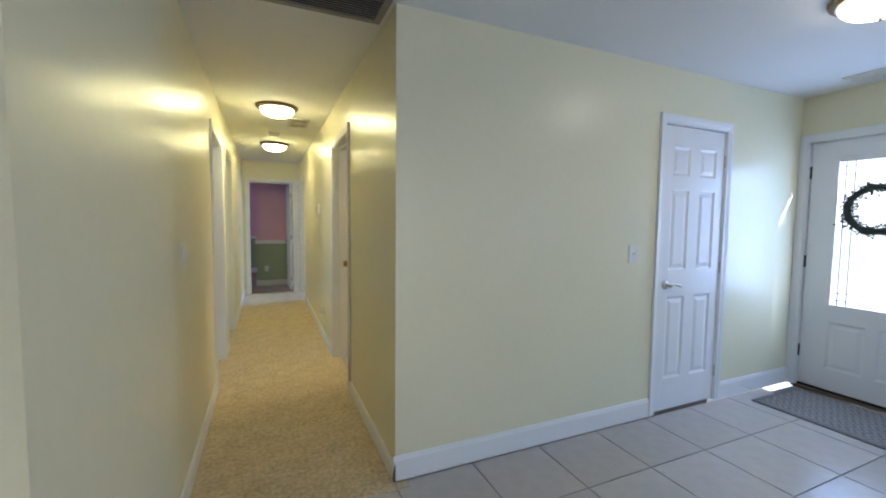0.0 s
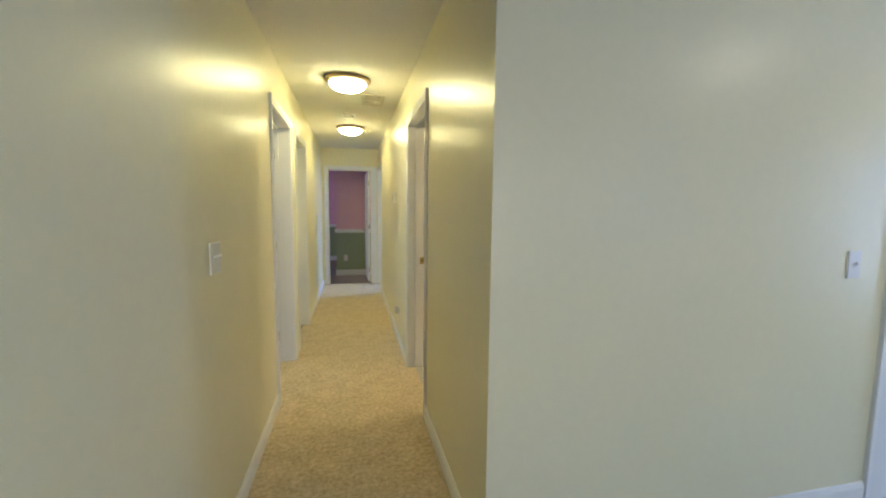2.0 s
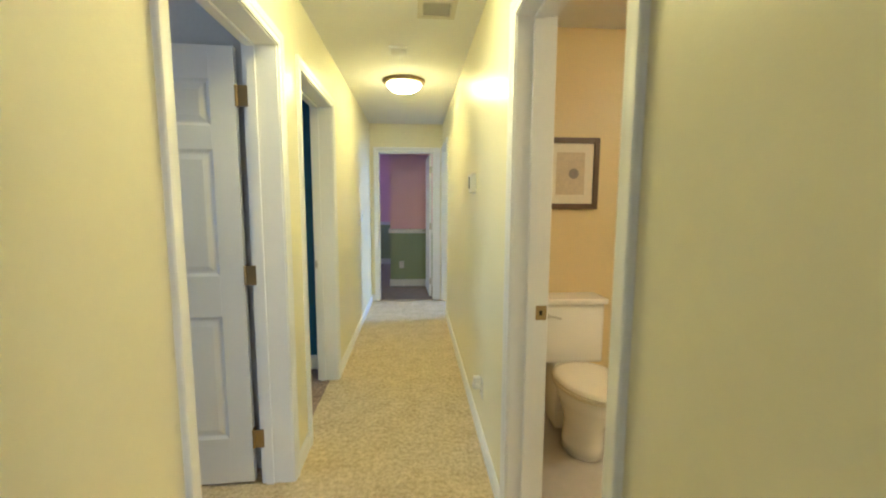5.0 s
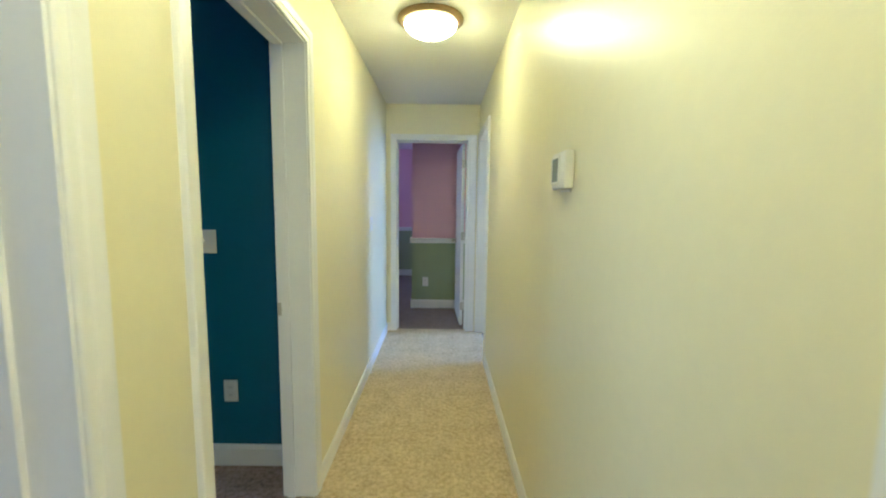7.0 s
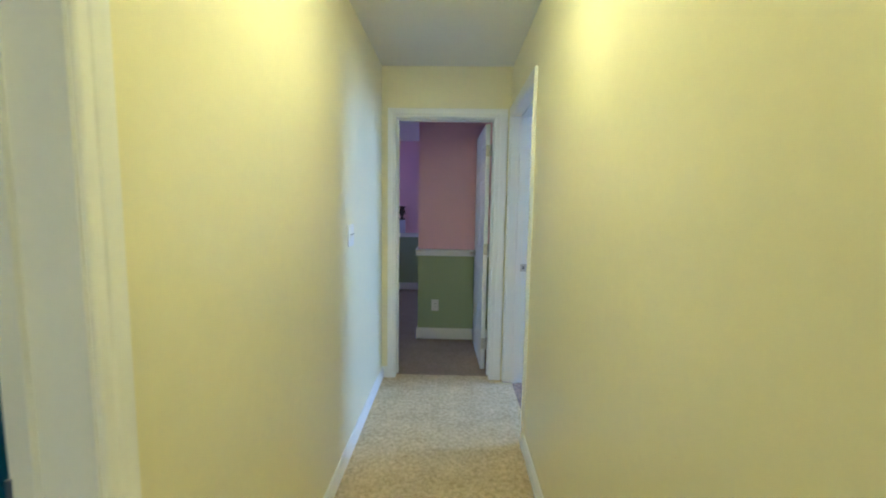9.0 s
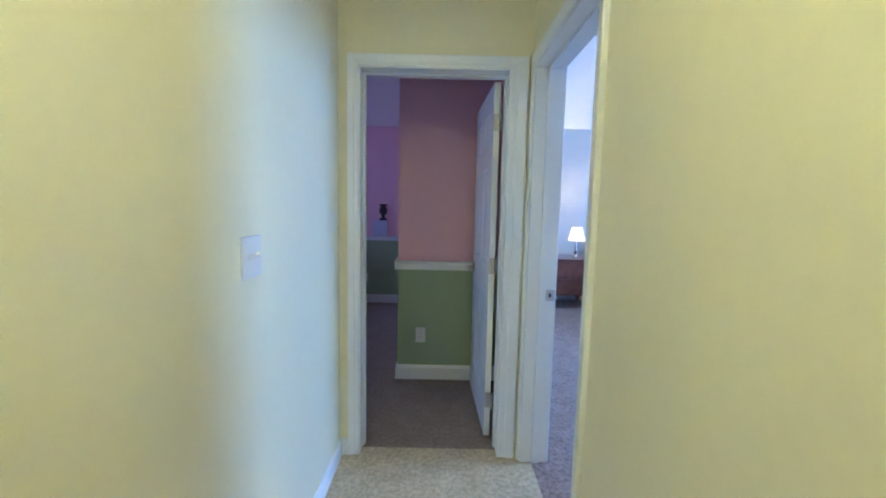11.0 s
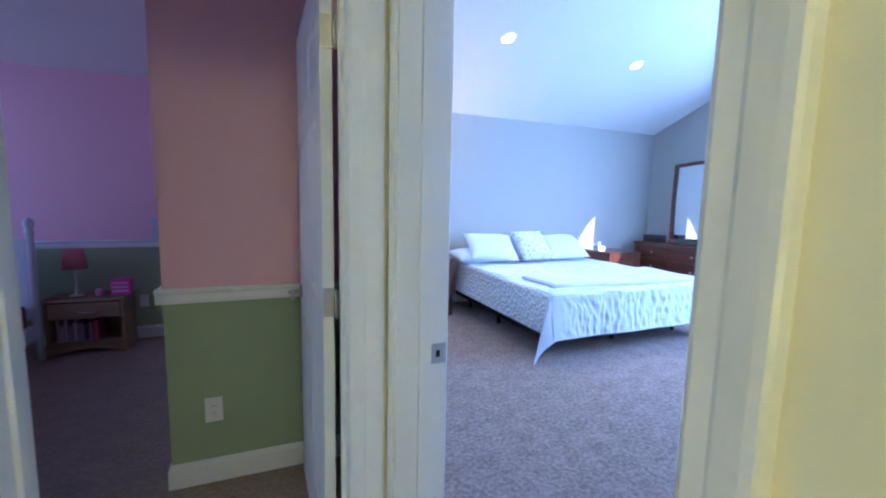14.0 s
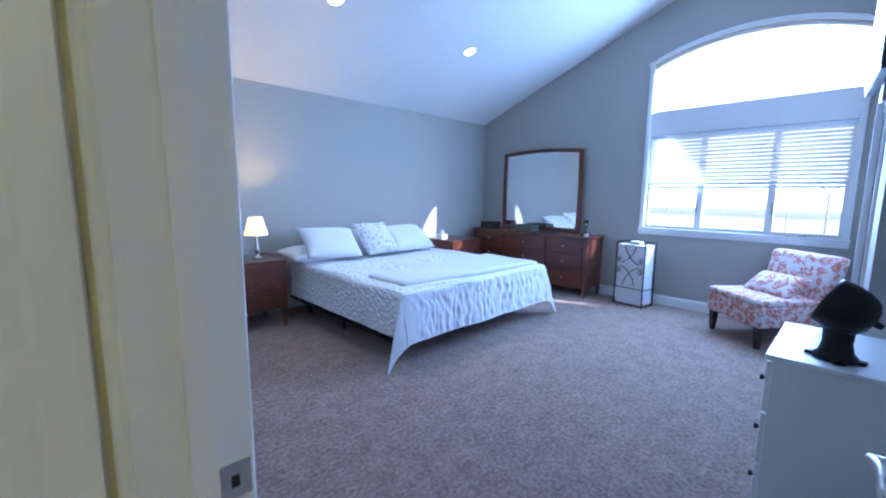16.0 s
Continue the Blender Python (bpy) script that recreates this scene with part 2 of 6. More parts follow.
wall_along_y("wall_hall_left", XL - 0.06, XL, LY, END_Y, HC, [D(r) for r in DOORS_L], CREAM, "cream yellow semi-gloss painted hallway wall")
wall_along_y("wall_hall_right", XR, XR + 0.06, FY, END_Y, HC, [D(BATH_DOOR), D(BED_DOOR)], CREAM, "cream yellow semi-gloss painted hallway wall")
wall_along_x("wall_hall_end", END_Y, END_Y + 0.06, XL - 0.06, XR + 0.06, HC, [D(END_DOOR)], CREAM, "cream yellow end wall round a doorway")
wall_along_x("wall_foyer", FY, FY + 0.06, XR + 0.06, 4.15, HC, [(2.50, 3.18, 0, HEAD)], CREAM, "cream yellow foyer wall beside a closet door")
wall_along_x("wall_closet_back", 2.90, 2.96, 2.2, 4.15, HC, [], PLAIN, "plain closet wall")
wall_along_y("wall_front", 4.15, 4.29, -4.0, FY + 0.06, HC, [(1.265, 2.195, 0, 2.06), (-2.4, -0.8, 0.75, 2.05)], CREAM, "cream yellow front wall round the entrance door")
wall_along_x("wall_foyer_back", -4.06, -4.0, -4.0, 4.29, HC, [(0.5, 2.7, 0.75, 2.05)], CREAM, "cream painted wall")
wall_along_y("wall_living", -4.06, -4.0, -4.0, LY + 0.06, HC, [], CREAM, "cream painted wall")
wall_along_x("wall_living_back", LY, LY + 0.06, -4.0, XL - 0.06, HC, [], PLAIN, "plain painted wall")

# room faces of the hall walls
wall_along_y("wall_bath_west", XR + 0.06, XR + WT, 2.96, 5.36, HC, [D(BATH_DOOR)], TAN, "tan painted bathroom wall")
wall_along_x("wall_bath_back", 5.30, 5.36, XR + WT, 3.2, HC, [], TAN, "tan painted bathroom wall behind the toilet")
wall_along_y("wall_bath_east", 3.14, 3.2, 2.96, 5.30, HC, [], TAN, "tan painted bathroom wall")
wall_along_x("wall_bath_front", 2.96, 3.02, XR + WT, 3.14, HC, [], TAN, "tan painted bathroom wall")
wall_along_y("wall_side_room_east", XL - WTL, XL - 0.06, LY + 0.06, 4.80, HC, [D(DOORS_L[0])], PLAIN, "plain painted wall")
wall_along_x("wall_side_room_north", 4.80, 4.84, -3.6, XL - 0.06, HC, [], PLAIN, "plain painted wall")
wall_along_y("wall_side_room_west", -3.66, -3.6, LY + 0.06, 4.80, HC, [(2.8, 4.0, 0.9, 2.1)], PLAIN, "plain painted wall with a window opening")
wall_along_y("wall_teal_east", XL - WTL, XL - 0.06, 4.84, END_Y, HC, [D(DOORS_L[1])], TEAL, "teal painted bedroom wall")
wall_along_x("wall_teal_closet", 6.08, 6.18, -1.19, XL - WTL, HC, [], TEAL, "dark teal painted wall inside the bedroom door")
wall_along_y("wall_teal_closet_side", -1.19, -1.11, 6.18, 9.0, HC, [], TEAL, "dark teal painted closet side wall")
wall_along_x("wall_teal_north", 9.0, 9.06, -4.8, -1.11, HC, [], TEAL, "teal painted wall behind the bed")
wall_along_x("wall_teal_south", 4.84, 4.88, -4.8, XL - WTL, HC, [], TEAL, "teal painted wall")
wall_along_y("wall_teal_west", -4.86, -4.8, 4.84, 9.06, HC, [(6.6, 7.8, 0.9, 2.1)], TEAL, "teal painted wall with a window opening")

# pink room
RAIL = 0.91


def two_tone_x(tag, y0, y1, x0, x1, openings, zt=HC):
    lo = [(a, b, l, min(h, RAIL)) for a, b, l, h in openings if l < RAIL]
    hi = [(a, b, max(l, RAIL), h) for a, b, l, h in openings if h > RAIL]
    wall_along_x("wall_" + tag + "_lower", y0, y1, x0, x1, RAIL, lo, GREEN, "sage green painted lower wall below a chair rail")
    wall_along_x("wall_" + tag + "_upper", y0, y1, x0, x1, zt, hi, PINK, "pink painted upper wall above a chair rail", z0=RAIL)


def two_tone_y(tag, x0, x1, y0, y1, openings, zt=HC):
    lo = [(a, b, l, min(h, RAIL)) for a, b, l, h in openings if l < RAIL]
    hi = [(a, b, max(l, RAIL), h) for a, b, l, h in openings if h > RAIL]
    wall_along_y("wall_" + tag + "_lower", x0, x1, y0, y1, RAIL, lo, GREEN, "sage green painted lower wall below a chair rail")
    wall_along_y("wall_" + tag + "_upper", x0, x1, y0, y1, zt, hi, PINK, "pink painted upper wall above a chair rail", z0=RAIL)


PINK_BACK = 11.90
PCX, PCY = -0.178, 9.397
two_tone_x("pink_entry", END_Y + 0.06, END_Y + WTE, -1.22, XR + 0.06, [D(END_DOOR)])
two_tone_x("pink_closet", PCY, PCY + 0.08, PCX, XR + 0.06, [])
two_tone_y("pink_closet_side", PCX, PCX + 0.08, PCY + 0.08, PINK_BACK, [])
two_tone_x("pink_back", PINK_BACK, PINK_BACK + 0.06, -3.6, PCX + 0.08, [])
two_tone_y("pink_east", XR + 0.02, XR + 0.06, END_Y + WTE, PCY, [])
two_tone_y("pink_west", -3.66, -3.6, 9.06, PINK_BACK, [(10.0, 11.2, 0.95, 2.1)])
two_tone_x("pink_south", 9.06, 9.12, -3.6, -1.22, [])
two_tone_y("pink_corner", -1.22, -1.14, END_Y + WTE, 9.12, [])

# master bedroom: vaulted ceiling rising from the head wall
BX, BY = 6.0, 12.32
RIDGE_Y, SOUTH = 8.85, 7.36
EAVE = 2.512
SLOPE = 0.39
RIDGE_Z = EAVE + SLOPE * (BY - RIDGE_Y)


def roof_z(y):
    return EAVE + SLOPE * (BY - y) if y > RIDGE_Y else RIDGE_Z - SLOPE * (RIDGE_Y - y)


WIN = (7.82, 9.645)
WIN_LO, WIN_MID0, WIN_MID1, SPRING, APEX = 0.96, 2.09, 2.355, 2.93, 3.115


def arch_z(y, rise=0.0):
    """Height of the segmental arch over the transom at y."""
    c, h = (WIN[0] + WIN[1]) / 2, (WIN[1] - WIN[0]) / 2
    s = APEX - SPRING
    rad = (h * h + s * s) / (2 * s)
    return APEX - rad + math.sqrt(max((rad + rise) ** 2 - (y - c) ** 2, 0))


wall_along_y("wall_bedroom_west", XR + 0.06, XR + WT, SOUTH, BY, 4.2, [D(BED_DOOR)], GREYW, "warm grey painted bedroom wall")
wall_along_x("wall_bedroom_head", BY, BY + 0.12, XR + 0.06, BX + 0.14, EAVE + 0.1, [], GREYW, "warm grey painted wall behind the bed")
wall_along_x("wall_bedroom_south", SOUTH - 0.1, SOUTH, XR + 0.06, BX + 0.14, 3.6, [], GREYW, "warm grey painted bedroom wall")
bm = bmesh.new()
for a, b in ((SOUTH, WIN[0]), (WIN[1], BY)):
    box(bm, BX, BX + 0.14, a, b, 0, 4.2)
box(bm, BX, BX + 0.14, WIN[0], WIN[1], 0, WIN_LO)
box(bm, BX, BX + 0.14, WIN[0], WIN[1], WIN_MID0, WIN_MID1)
N = 24
for k in range(N):
    ya, yb = WIN[0] + (WIN[1] - WIN[0]) * k / N, WIN[0] + (WIN[1] - WIN[0]) * (k + 1) / N
    za, zb = arch_z(ya), arch_z(yb)
    vs = [bm.verts.new(p) for p in ((BX, ya, za), (BX, yb, zb), (BX, yb, 4.2), (BX, ya, 4.2), (BX + 0.14, ya, za), (BX + 0.14, yb, zb), (BX + 0.14, yb, 4.2), (BX + 0.14, ya, 4.2))]
    for f in ((0, 1, 2, 3), (7, 6, 5, 4), (0, 4, 5, 1), (3, 2, 6, 7)):
        bm.faces.new([vs[i] for i in f])
structure("wall_bedroom_window", bm, GREYW, "warm grey gable wall with a tall arched window")
bm = bmesh.new()
sect = [(SOUTH - 0.12, roof_z(SOUTH - 0.12)), (RIDGE_Y, RIDGE_Z), (BY + 0.14, roof_z(BY + 0.14))]
low = [[bm.verts.new((x, y, z)) for y, z in sect] for x in (XR + 0.03, BX + 0.2)]
top = [[bm.verts.new((x, y, z + 0.15)) for y, z in sect] for x in (XR + 0.03, BX + 0.2)]
for g in (low, top):
    for i in range(2):
        bm.faces.new((g[0][i], g[0][i + 1], g[1][i + 1], g[1][i]))
for i in range(2):
    for k in range(2):
        bm.faces.new((low[k][i], low[k][i + 1], top[k][i + 1], top[k][i]))
for i in (0, 2):
    bm.faces.new((low[0][i], low[1][i], top[1][i], top[0][i]))
structure("ceiling_bedroom", bm, CEIL, "white painted vaulted bedroom ceiling")

# ceilings and floors
structure("ceiling_hall", box(bmesh.new(), XL - WTL, XR + WT, FY, 9.45, HC, HC + 0.1), CEIL, "white painted hallway ceiling")
structure("ceiling_foyer", box(bmesh.new(), -4.1, 4.3, -4.1, FY, HC, HC + 0.1), CEIL, "white painted foyer ceiling")
structure("ceiling_bath", box(bmesh.new(), XR + WT, 4.3, FY, 5.4, HC, HC + 0.1), CEIL, "white painted bathroom ceiling")
structure("ceiling_west_rooms", box(bmesh.new(), -4.9, XL - WTL, FY, 9.45, HC, HC + 0.1), CEIL, "white painted ceiling")
structure("ceiling_pink_room", box(bmesh.new(), -3.7, 0.66, 9.45, 12.05, HC, HC + 0.1), CEIL, "white painted ceiling")
structure("floor_hall", box(bmesh.new(), XL - 0.06, XR + 0.06, FY - 0.07, END_Y + 0.06, -0.1, 0.0), CARPET, "beige cut-pile carpet in the hallway")
structure("floor_bath", box(bmesh.new(), XR + 0.06, 3.2, FY + 0.06, 5.36, -0.1, -0.004), TILE, "pale tiled bathroom floor")
structure("floor_side_room", box(bmesh.new(), -3.7, XL - 0.06, LY, 4.82, -0.1, -0.002), CARPET, "beige carpet")
structure("floor_teal_room", box(bmesh.new(), -4.86, XL - 0.06, 4.82, 9.06, -0.1, -0.002), GREYCARPET, "grey-beige bedroom carpet")
structure("floor_pink_room", box(bmesh.new(), -3.7, XR + 0.06, END_Y + 0.06, 12.05, -0.1, 0.0), DARKCARPET, "brown cut-pile carpet in the pink room")
structure("floor_bedroom", box(bmesh.new(), XR + 0.06, BX + 0.1, SOUTH - 0.1, BY + 0.1, -0.1, 0.0), GREYCARPET, "grey-beige cut-pile bedroom carpet")
GRASS = mat("pale_gravel", (0.55, 0.53, 0.50), 0.9, vary=0.15, scale=0.6, fine=20)
structure("ground", box(bmesh.new(), -400, 400, -400, 400, -0.6, -0.35), GRASS, "pale sunlit gravel ground round the house")

# ---- trim ----
CASING = [(-0.012, 0.0), (-0.012, 0.009), (-0.007, 0.012), (0.010, 0.012), (0.015, 0.015), (0.036, 0.018), (0.044, 0.018), (0.046, 0.013), (0.046, 0.0)]


def casing(name, axis, at, out, a, b, head, label="white painted moulded door casing", far=1.0):
    """A mitred casing round an opening a..b in the wall face at; out: +1 or -1, the way the face looks; far: the width of the upright at b."""
    bm = bmesh.new()
    rows = []
    for u, v in CASING:
        w = at + out * v
        path = [(a - u, 0.0), (a - u, head + u), (b + u * far, head + u), (b + u * far, 0.0)]
        rows.append([bm.verts.new((w, s, z) if axis == "x" else (s, w, z)) for s, z in path])
    for p, q in zip(rows, rows[1:]):
        for k in range(3):
            bm.faces.new((p[k], p[k + 1], q[k + 1], q[k]))
    return structure(name, bm, TRIM, label)


def jamb(name, axis, w0, w1, a, b, head, stop_from=0):
    """The liner of an opening with its door stop; w0..w1 through the wall."""
    bm = bmesh.new()
    t = 0.018

    def put(s0, s1, z0, z1, p0, p1):
        if axis == "x":
            box(bm, p0, p1, s0, s1, z0, z1)
        else:
            box(bm, s0, s1, p0, p1, z0, z1)
    e = 0.002
    put(a - 0.001, a + t, 0, head, w0 - e, w1 + e)
    put(b - t, b + 0.001, 0, head, w0 - e, w1 + e)
    put(a + t, b - t, head - t, head + 0.001, w0 - e, w1 + e)
    p0, p1 = stop_from, stop_from + 0.035
    put(a + t, a + t + 0.011, 0, head - t, p0, p1)
    put(b - t - 0.011, b - t, 0, head - t, p0, p1)
    put(a + t + 0.011, b - t - 0.011, head - t - 0.011, head - t, p0, p1)
    return structure(name, bm, TRIM, "white painted door jamb with stop")


def baseboard(name, axis, at, out, s0, s1, h=0.088, label="white painted baseboard"):
    bm = bmesh.new()
    prof = [(0.0, 0.0), (0.014, 0.0), (0.014, h - 0.022), (0.010, h - 0.012), (0.008, h - 0.004), (0.004, h), (0.0, h)]
    ends = []
    for s in (s0, s1):
        ends.append([bm.verts.new((at + out * v, s, z) if axis == "x" else (s, at + out * v, z)) for v, z in prof])
    n = len(prof)
    for k in range(n):
        bm.faces.new((ends[0][k], ends[0][(k + 1) % n], ends[1][(k + 1) % n], ends[1][k]))
    bm.faces.new(ends[0])
    bm.faces.new(ends[1][::-1])
    return structure(name, bm, TRIM, label)


C = 0.0465
for i, (a, b) in enumerate(DOORS_L):
    casing(f"trim_left_door_{i + 1}", "x", XL, 1, a, b, HEAD)
    casing(f"trim_left_room_{i + 1}", "x", XL - WTL, -1, a, b, HEAD)
    jamb(f"jamb_left_door_{i + 1}", "x", XL - WTL, XL, a, b, HEAD, stop_from=XL - 0.125)
casing("trim_bath_door", "x", XR, -1, *BATH_DOOR, HEAD)
casing("trim_bath_room", "x", XR + WT, 1, *BATH_DOOR, HEAD)
jamb("jamb_bath_door", "x", XR, XR + WT, *BATH_DOOR, HEAD, stop_from=XR + 0.06)
casing("trim_bedroom_door", "x", XR, -1, BED_DOOR[0], BED_DOOR[1], HEAD, far=0.35)
casing("trim_bedroom_room", "x", XR + WT, 1, BED_DOOR[0], BED_DOOR[1], HEAD)
jamb("jamb_bedroom_door", "x", XR, XR + WT, *BED_DOOR, HEAD, stop_from=XR + 0.06)
casing("trim_end_door", "y", END_Y, -1, *END_DOOR, HEAD, far=1.62)
casing("trim_end_room", "y", END_Y + WTE, 1, *END_DOOR, HEAD)
jamb("jamb_end_door", "y", END_Y, END_Y + WTE, *END_DOOR, HEAD, stop_from=END_Y + 0.08)
casing("trim_closet_door", "y", FY, -1, 2.50, 3.18, HEAD)
jamb("jamb_closet_door", "y", FY, FY + 0.06, 2.50, 3.18, HEAD, stop_from=FY + 0.045)
casing("trim_front_door", "x", 4.15, -1, 1.265, 2.195, 2.06)
jamb("jamb_front_door", "x", 4.15, 4.29, 1.265, 2.195, 2.06, stop_from=4.22)

y = LY
for a, b in DOORS_L + [(END_Y, END_Y)]:
    baseboard("baseboard_hall_left", "x", XL, 1, y, a - C if a != b else a)
    y = b + C
baseboard("baseboard_hall_right", "x", XR, -1, FY - 0.014, BATH_DOOR[0] - C)
baseboard("baseboard_hall_right", "x", XR, -1, BATH_DOOR[1] + C, BED_DOOR[0] - C)
baseboard("baseboard_foyer", "y", FY, -1, XR - 0.014, 2.50 - C, 0.13, "tall white painted baseboard")
baseboard("baseboard_foyer", "y", FY, -1, 3.18 + C, 4.15, 0.13, "tall white painted baseboard")
baseboard("baseboard_wall_end", "y", LY, -1, XL - 0.06, XL)
baseboard("baseboard_hall_end", "y", END_Y, -1, XL, END_DOOR[0] - C)
baseboard("baseboard_pink_closet", "y", PCY, -1, PCX, 0.62, 0.115)
baseboard("baseboard_pink_closet_side", "x", PCX, -1, PCY - 0.014, PINK_BACK, 0.115)
baseboard("baseboard_pink_back", "y", PINK_BACK, -1, -3.6, PCX, 0.115)
baseboard("baseboard_teal_closet", "y", 6.08, -1, -1.19, XL - WTL, 0.115)
baseboard("baseboard_teal_closet_side", "x", -1.19, -1, 6.066, 9.0, 0.115)
baseboard("baseboard_teal_north", "y", 9.0, -1, -4.8, -1.19, 0.115)
baseboard("baseboard_bath_back", "y", 5.30, -1, XR + WT, 3.14)
baseboard("baseboard_bedroom_window", "x", BX, -1, SOUTH, BY, 0.12)
baseboard("baseboard_bedroom_head", "y", BY, -1, XR + WT, BX, 0.12)


def chair_rail(name, axis, at, out, s0, s1):
    bm = bmesh.new()
    prof = [(0, -0.035), (0.008, -0.035), (0.012, -0.02), (0.012, 0.008), (0.024, 0.018), (0.026, 0.03), (0, 0.034)]
    ends = [[bm.verts.new((at + out * v, s, RAIL + z) if axis == "x" else (s, at + out * v, RAIL + z)) for v, z in prof] for s in (s0, s1)]
    n = len(prof)
    for k in range(n):
        bm.faces.new((ends[0][k], ends[0][(k + 1) % n], ends[1][(k + 1) % n], ends[1][k]))
    bm.faces.new(ends[0])
    bm.faces.new(ends[1][::-1])
    return structure(name, bm, TRIM, "white moulded chair rail")


chair_rail("trim_chair_rail_closet", "y", PCY, -1, PCX - 0.026, 0.62)
chair_rail("trim_chair_rail_side", "x", PCX, -1, PCY, PINK_BACK)
chair_rail("trim_chair_rail_back", "y", PINK_BACK, -1, -3.6, PCX)

# ---- foyer tiles ----
T, G = 0.457, 0.006
structure("floor_foyer", box(bmesh.new(), -4.0, 4.29, -4.0, FY - 0.07, -0.1, -0.014), GROUT, "grouted bed under pale floor tiles")
floor_foyer = bpy.data.objects["floor_foyer"]
bm = bmesh.new()
box(bm, G / 2, T - G / 2, G / 2, T - G / 2, -0.02, -0.008, 0.002)
tile_me = data("tile", bm, TILE)
far = bmesh.new()
X0, Y0 = 1.965 - 12 * T, 1.805 - 11 * T
for i in range(18):
    for k in range(14):
        x, yy = X0 + i * T, Y0 + k * T
        if x + T < -3.9 or x > 4.2 or yy + T < -3.9 or yy > FY:
            continue
        if yy + T > FY and x + T > XR + 0.1:
            continue
        if x > -0.6 and yy > -1.6 and x + T < 4.29 and yy + T < FY + 0.025:
            o = new("tile", tile_me)
            o.parent = floor_foyer
            o.location = (x, yy, 0)
# cut tiles along the closet wall and the front door
yy = Y0 + 11 * T
for i in range(18):
    x = X0 + i * T
    if x > 0.5 and x + T < 4.16:
        y1 = FY - 0.002 - yy - G
        if y1 > 0.02:
            o = part("tile", box(bmesh.new(), G / 2, T - G / 2, G / 2, y1, -0.02, -0.008, 0.002), TILE, floor_foyer)
            o.location = (x, yy, 0)
for i in range(18):
    for k in range(14):
        x, yy = X0 + i * T, Y0 + k * T
        if -3.9 < x and yy > -3.9 and yy + T < FY + 0.025 and (x <= -0.6 or yy <= -1.6 or x + T >= 4.29) and x < 4.1:
            box(far, x + G / 2, min(x + T - G / 2, 4.28), yy + G / 2, yy + T - G / 2, -0.02, -0.008)
tagged(part("far_tiles", far, TILE, floor_foyer), kind="stuff")


# ---- ceiling lamps ----
def dome_lamp(loc, r, glass, label, group):
    t = thing("ceiling_lamp", pose(*loc), label, "ceiling lamp", group)
    bm = bmesh.new()
    lathe(bm, [(r * 0.55, 0.0), (r, -0.004), (r * 1.0, -0.016), (r * 0.93, -0.028), (r * 0.80, -0.036), (r * 0.78, -0.03)], seg=40)
    part("canopy_ring", bm, BRONZE, t, "antique bronze ring", True)
    bm = bmesh.new()
    prof = [(r * 0.79 * math.cos(a), -0.034 - r * 0.37 * math.sin(a)) for a in [k * math.pi / 2 / 12 for k in range(12)]] + [(0.004, -0.034 - r * 0.37)]
    lathe(bm, prof, seg=40)
    part("glass_dome", bm, glass, t, "lit frosted white glass dome", True)
    bm = bmesh.new()
    z = -0.034 - r * 0.37
    lathe(bm, [(0.003, z + 0.004), (0.009, z - 0.001), (0.007, z - 0.008), (0.010, z - 0.014), (0.002, z - 0.022)], seg=12)
    part("finial", bm, BRONZE, t, "small bronze finial", True)
    return t


dome_lamp((0.115, 4.44, HC), 0.185, LAMPGLASS, "round flush ceiling lamp with bronze ring and lit glass dome", "hallway ceiling lamps")
dome_lamp((0.132, 6.46, HC), 0.185, LAMPGLASS, "round flush ceiling lamp with bronze ring and lit glass dome", "hallway ceiling lamps")
dome_lamp((2.59, 1.23, HC), 0.185, FOYERGLASS, "round flush foyer lamp with bronze ring and lit glass dome", "")


# ---- doors ----
def lever(bm, x, y0, side, z, toward):
    """Rose, neck and lever on one face of a leaf."""
    cyl(bm, (x, y0, z), (x, y0 + side * 0.010, z), 0.032, 0.029, 24)
    cyl(bm, (x, y0 + side * 0.010, z), (x, y0 + side * 0.050, z), 0.011, 0.010, 14)
    pts = [(x + toward * d, y0 + side * (0.050 - 0.006 * math.sin(d * 22)), z + 0.008 * math.sin(d * 40)) for d in (-0.012, 0.01, 0.03, 0.05, 0.07, 0.09, 0.11)]
    tube(bm, pts, 0.0085, 10)


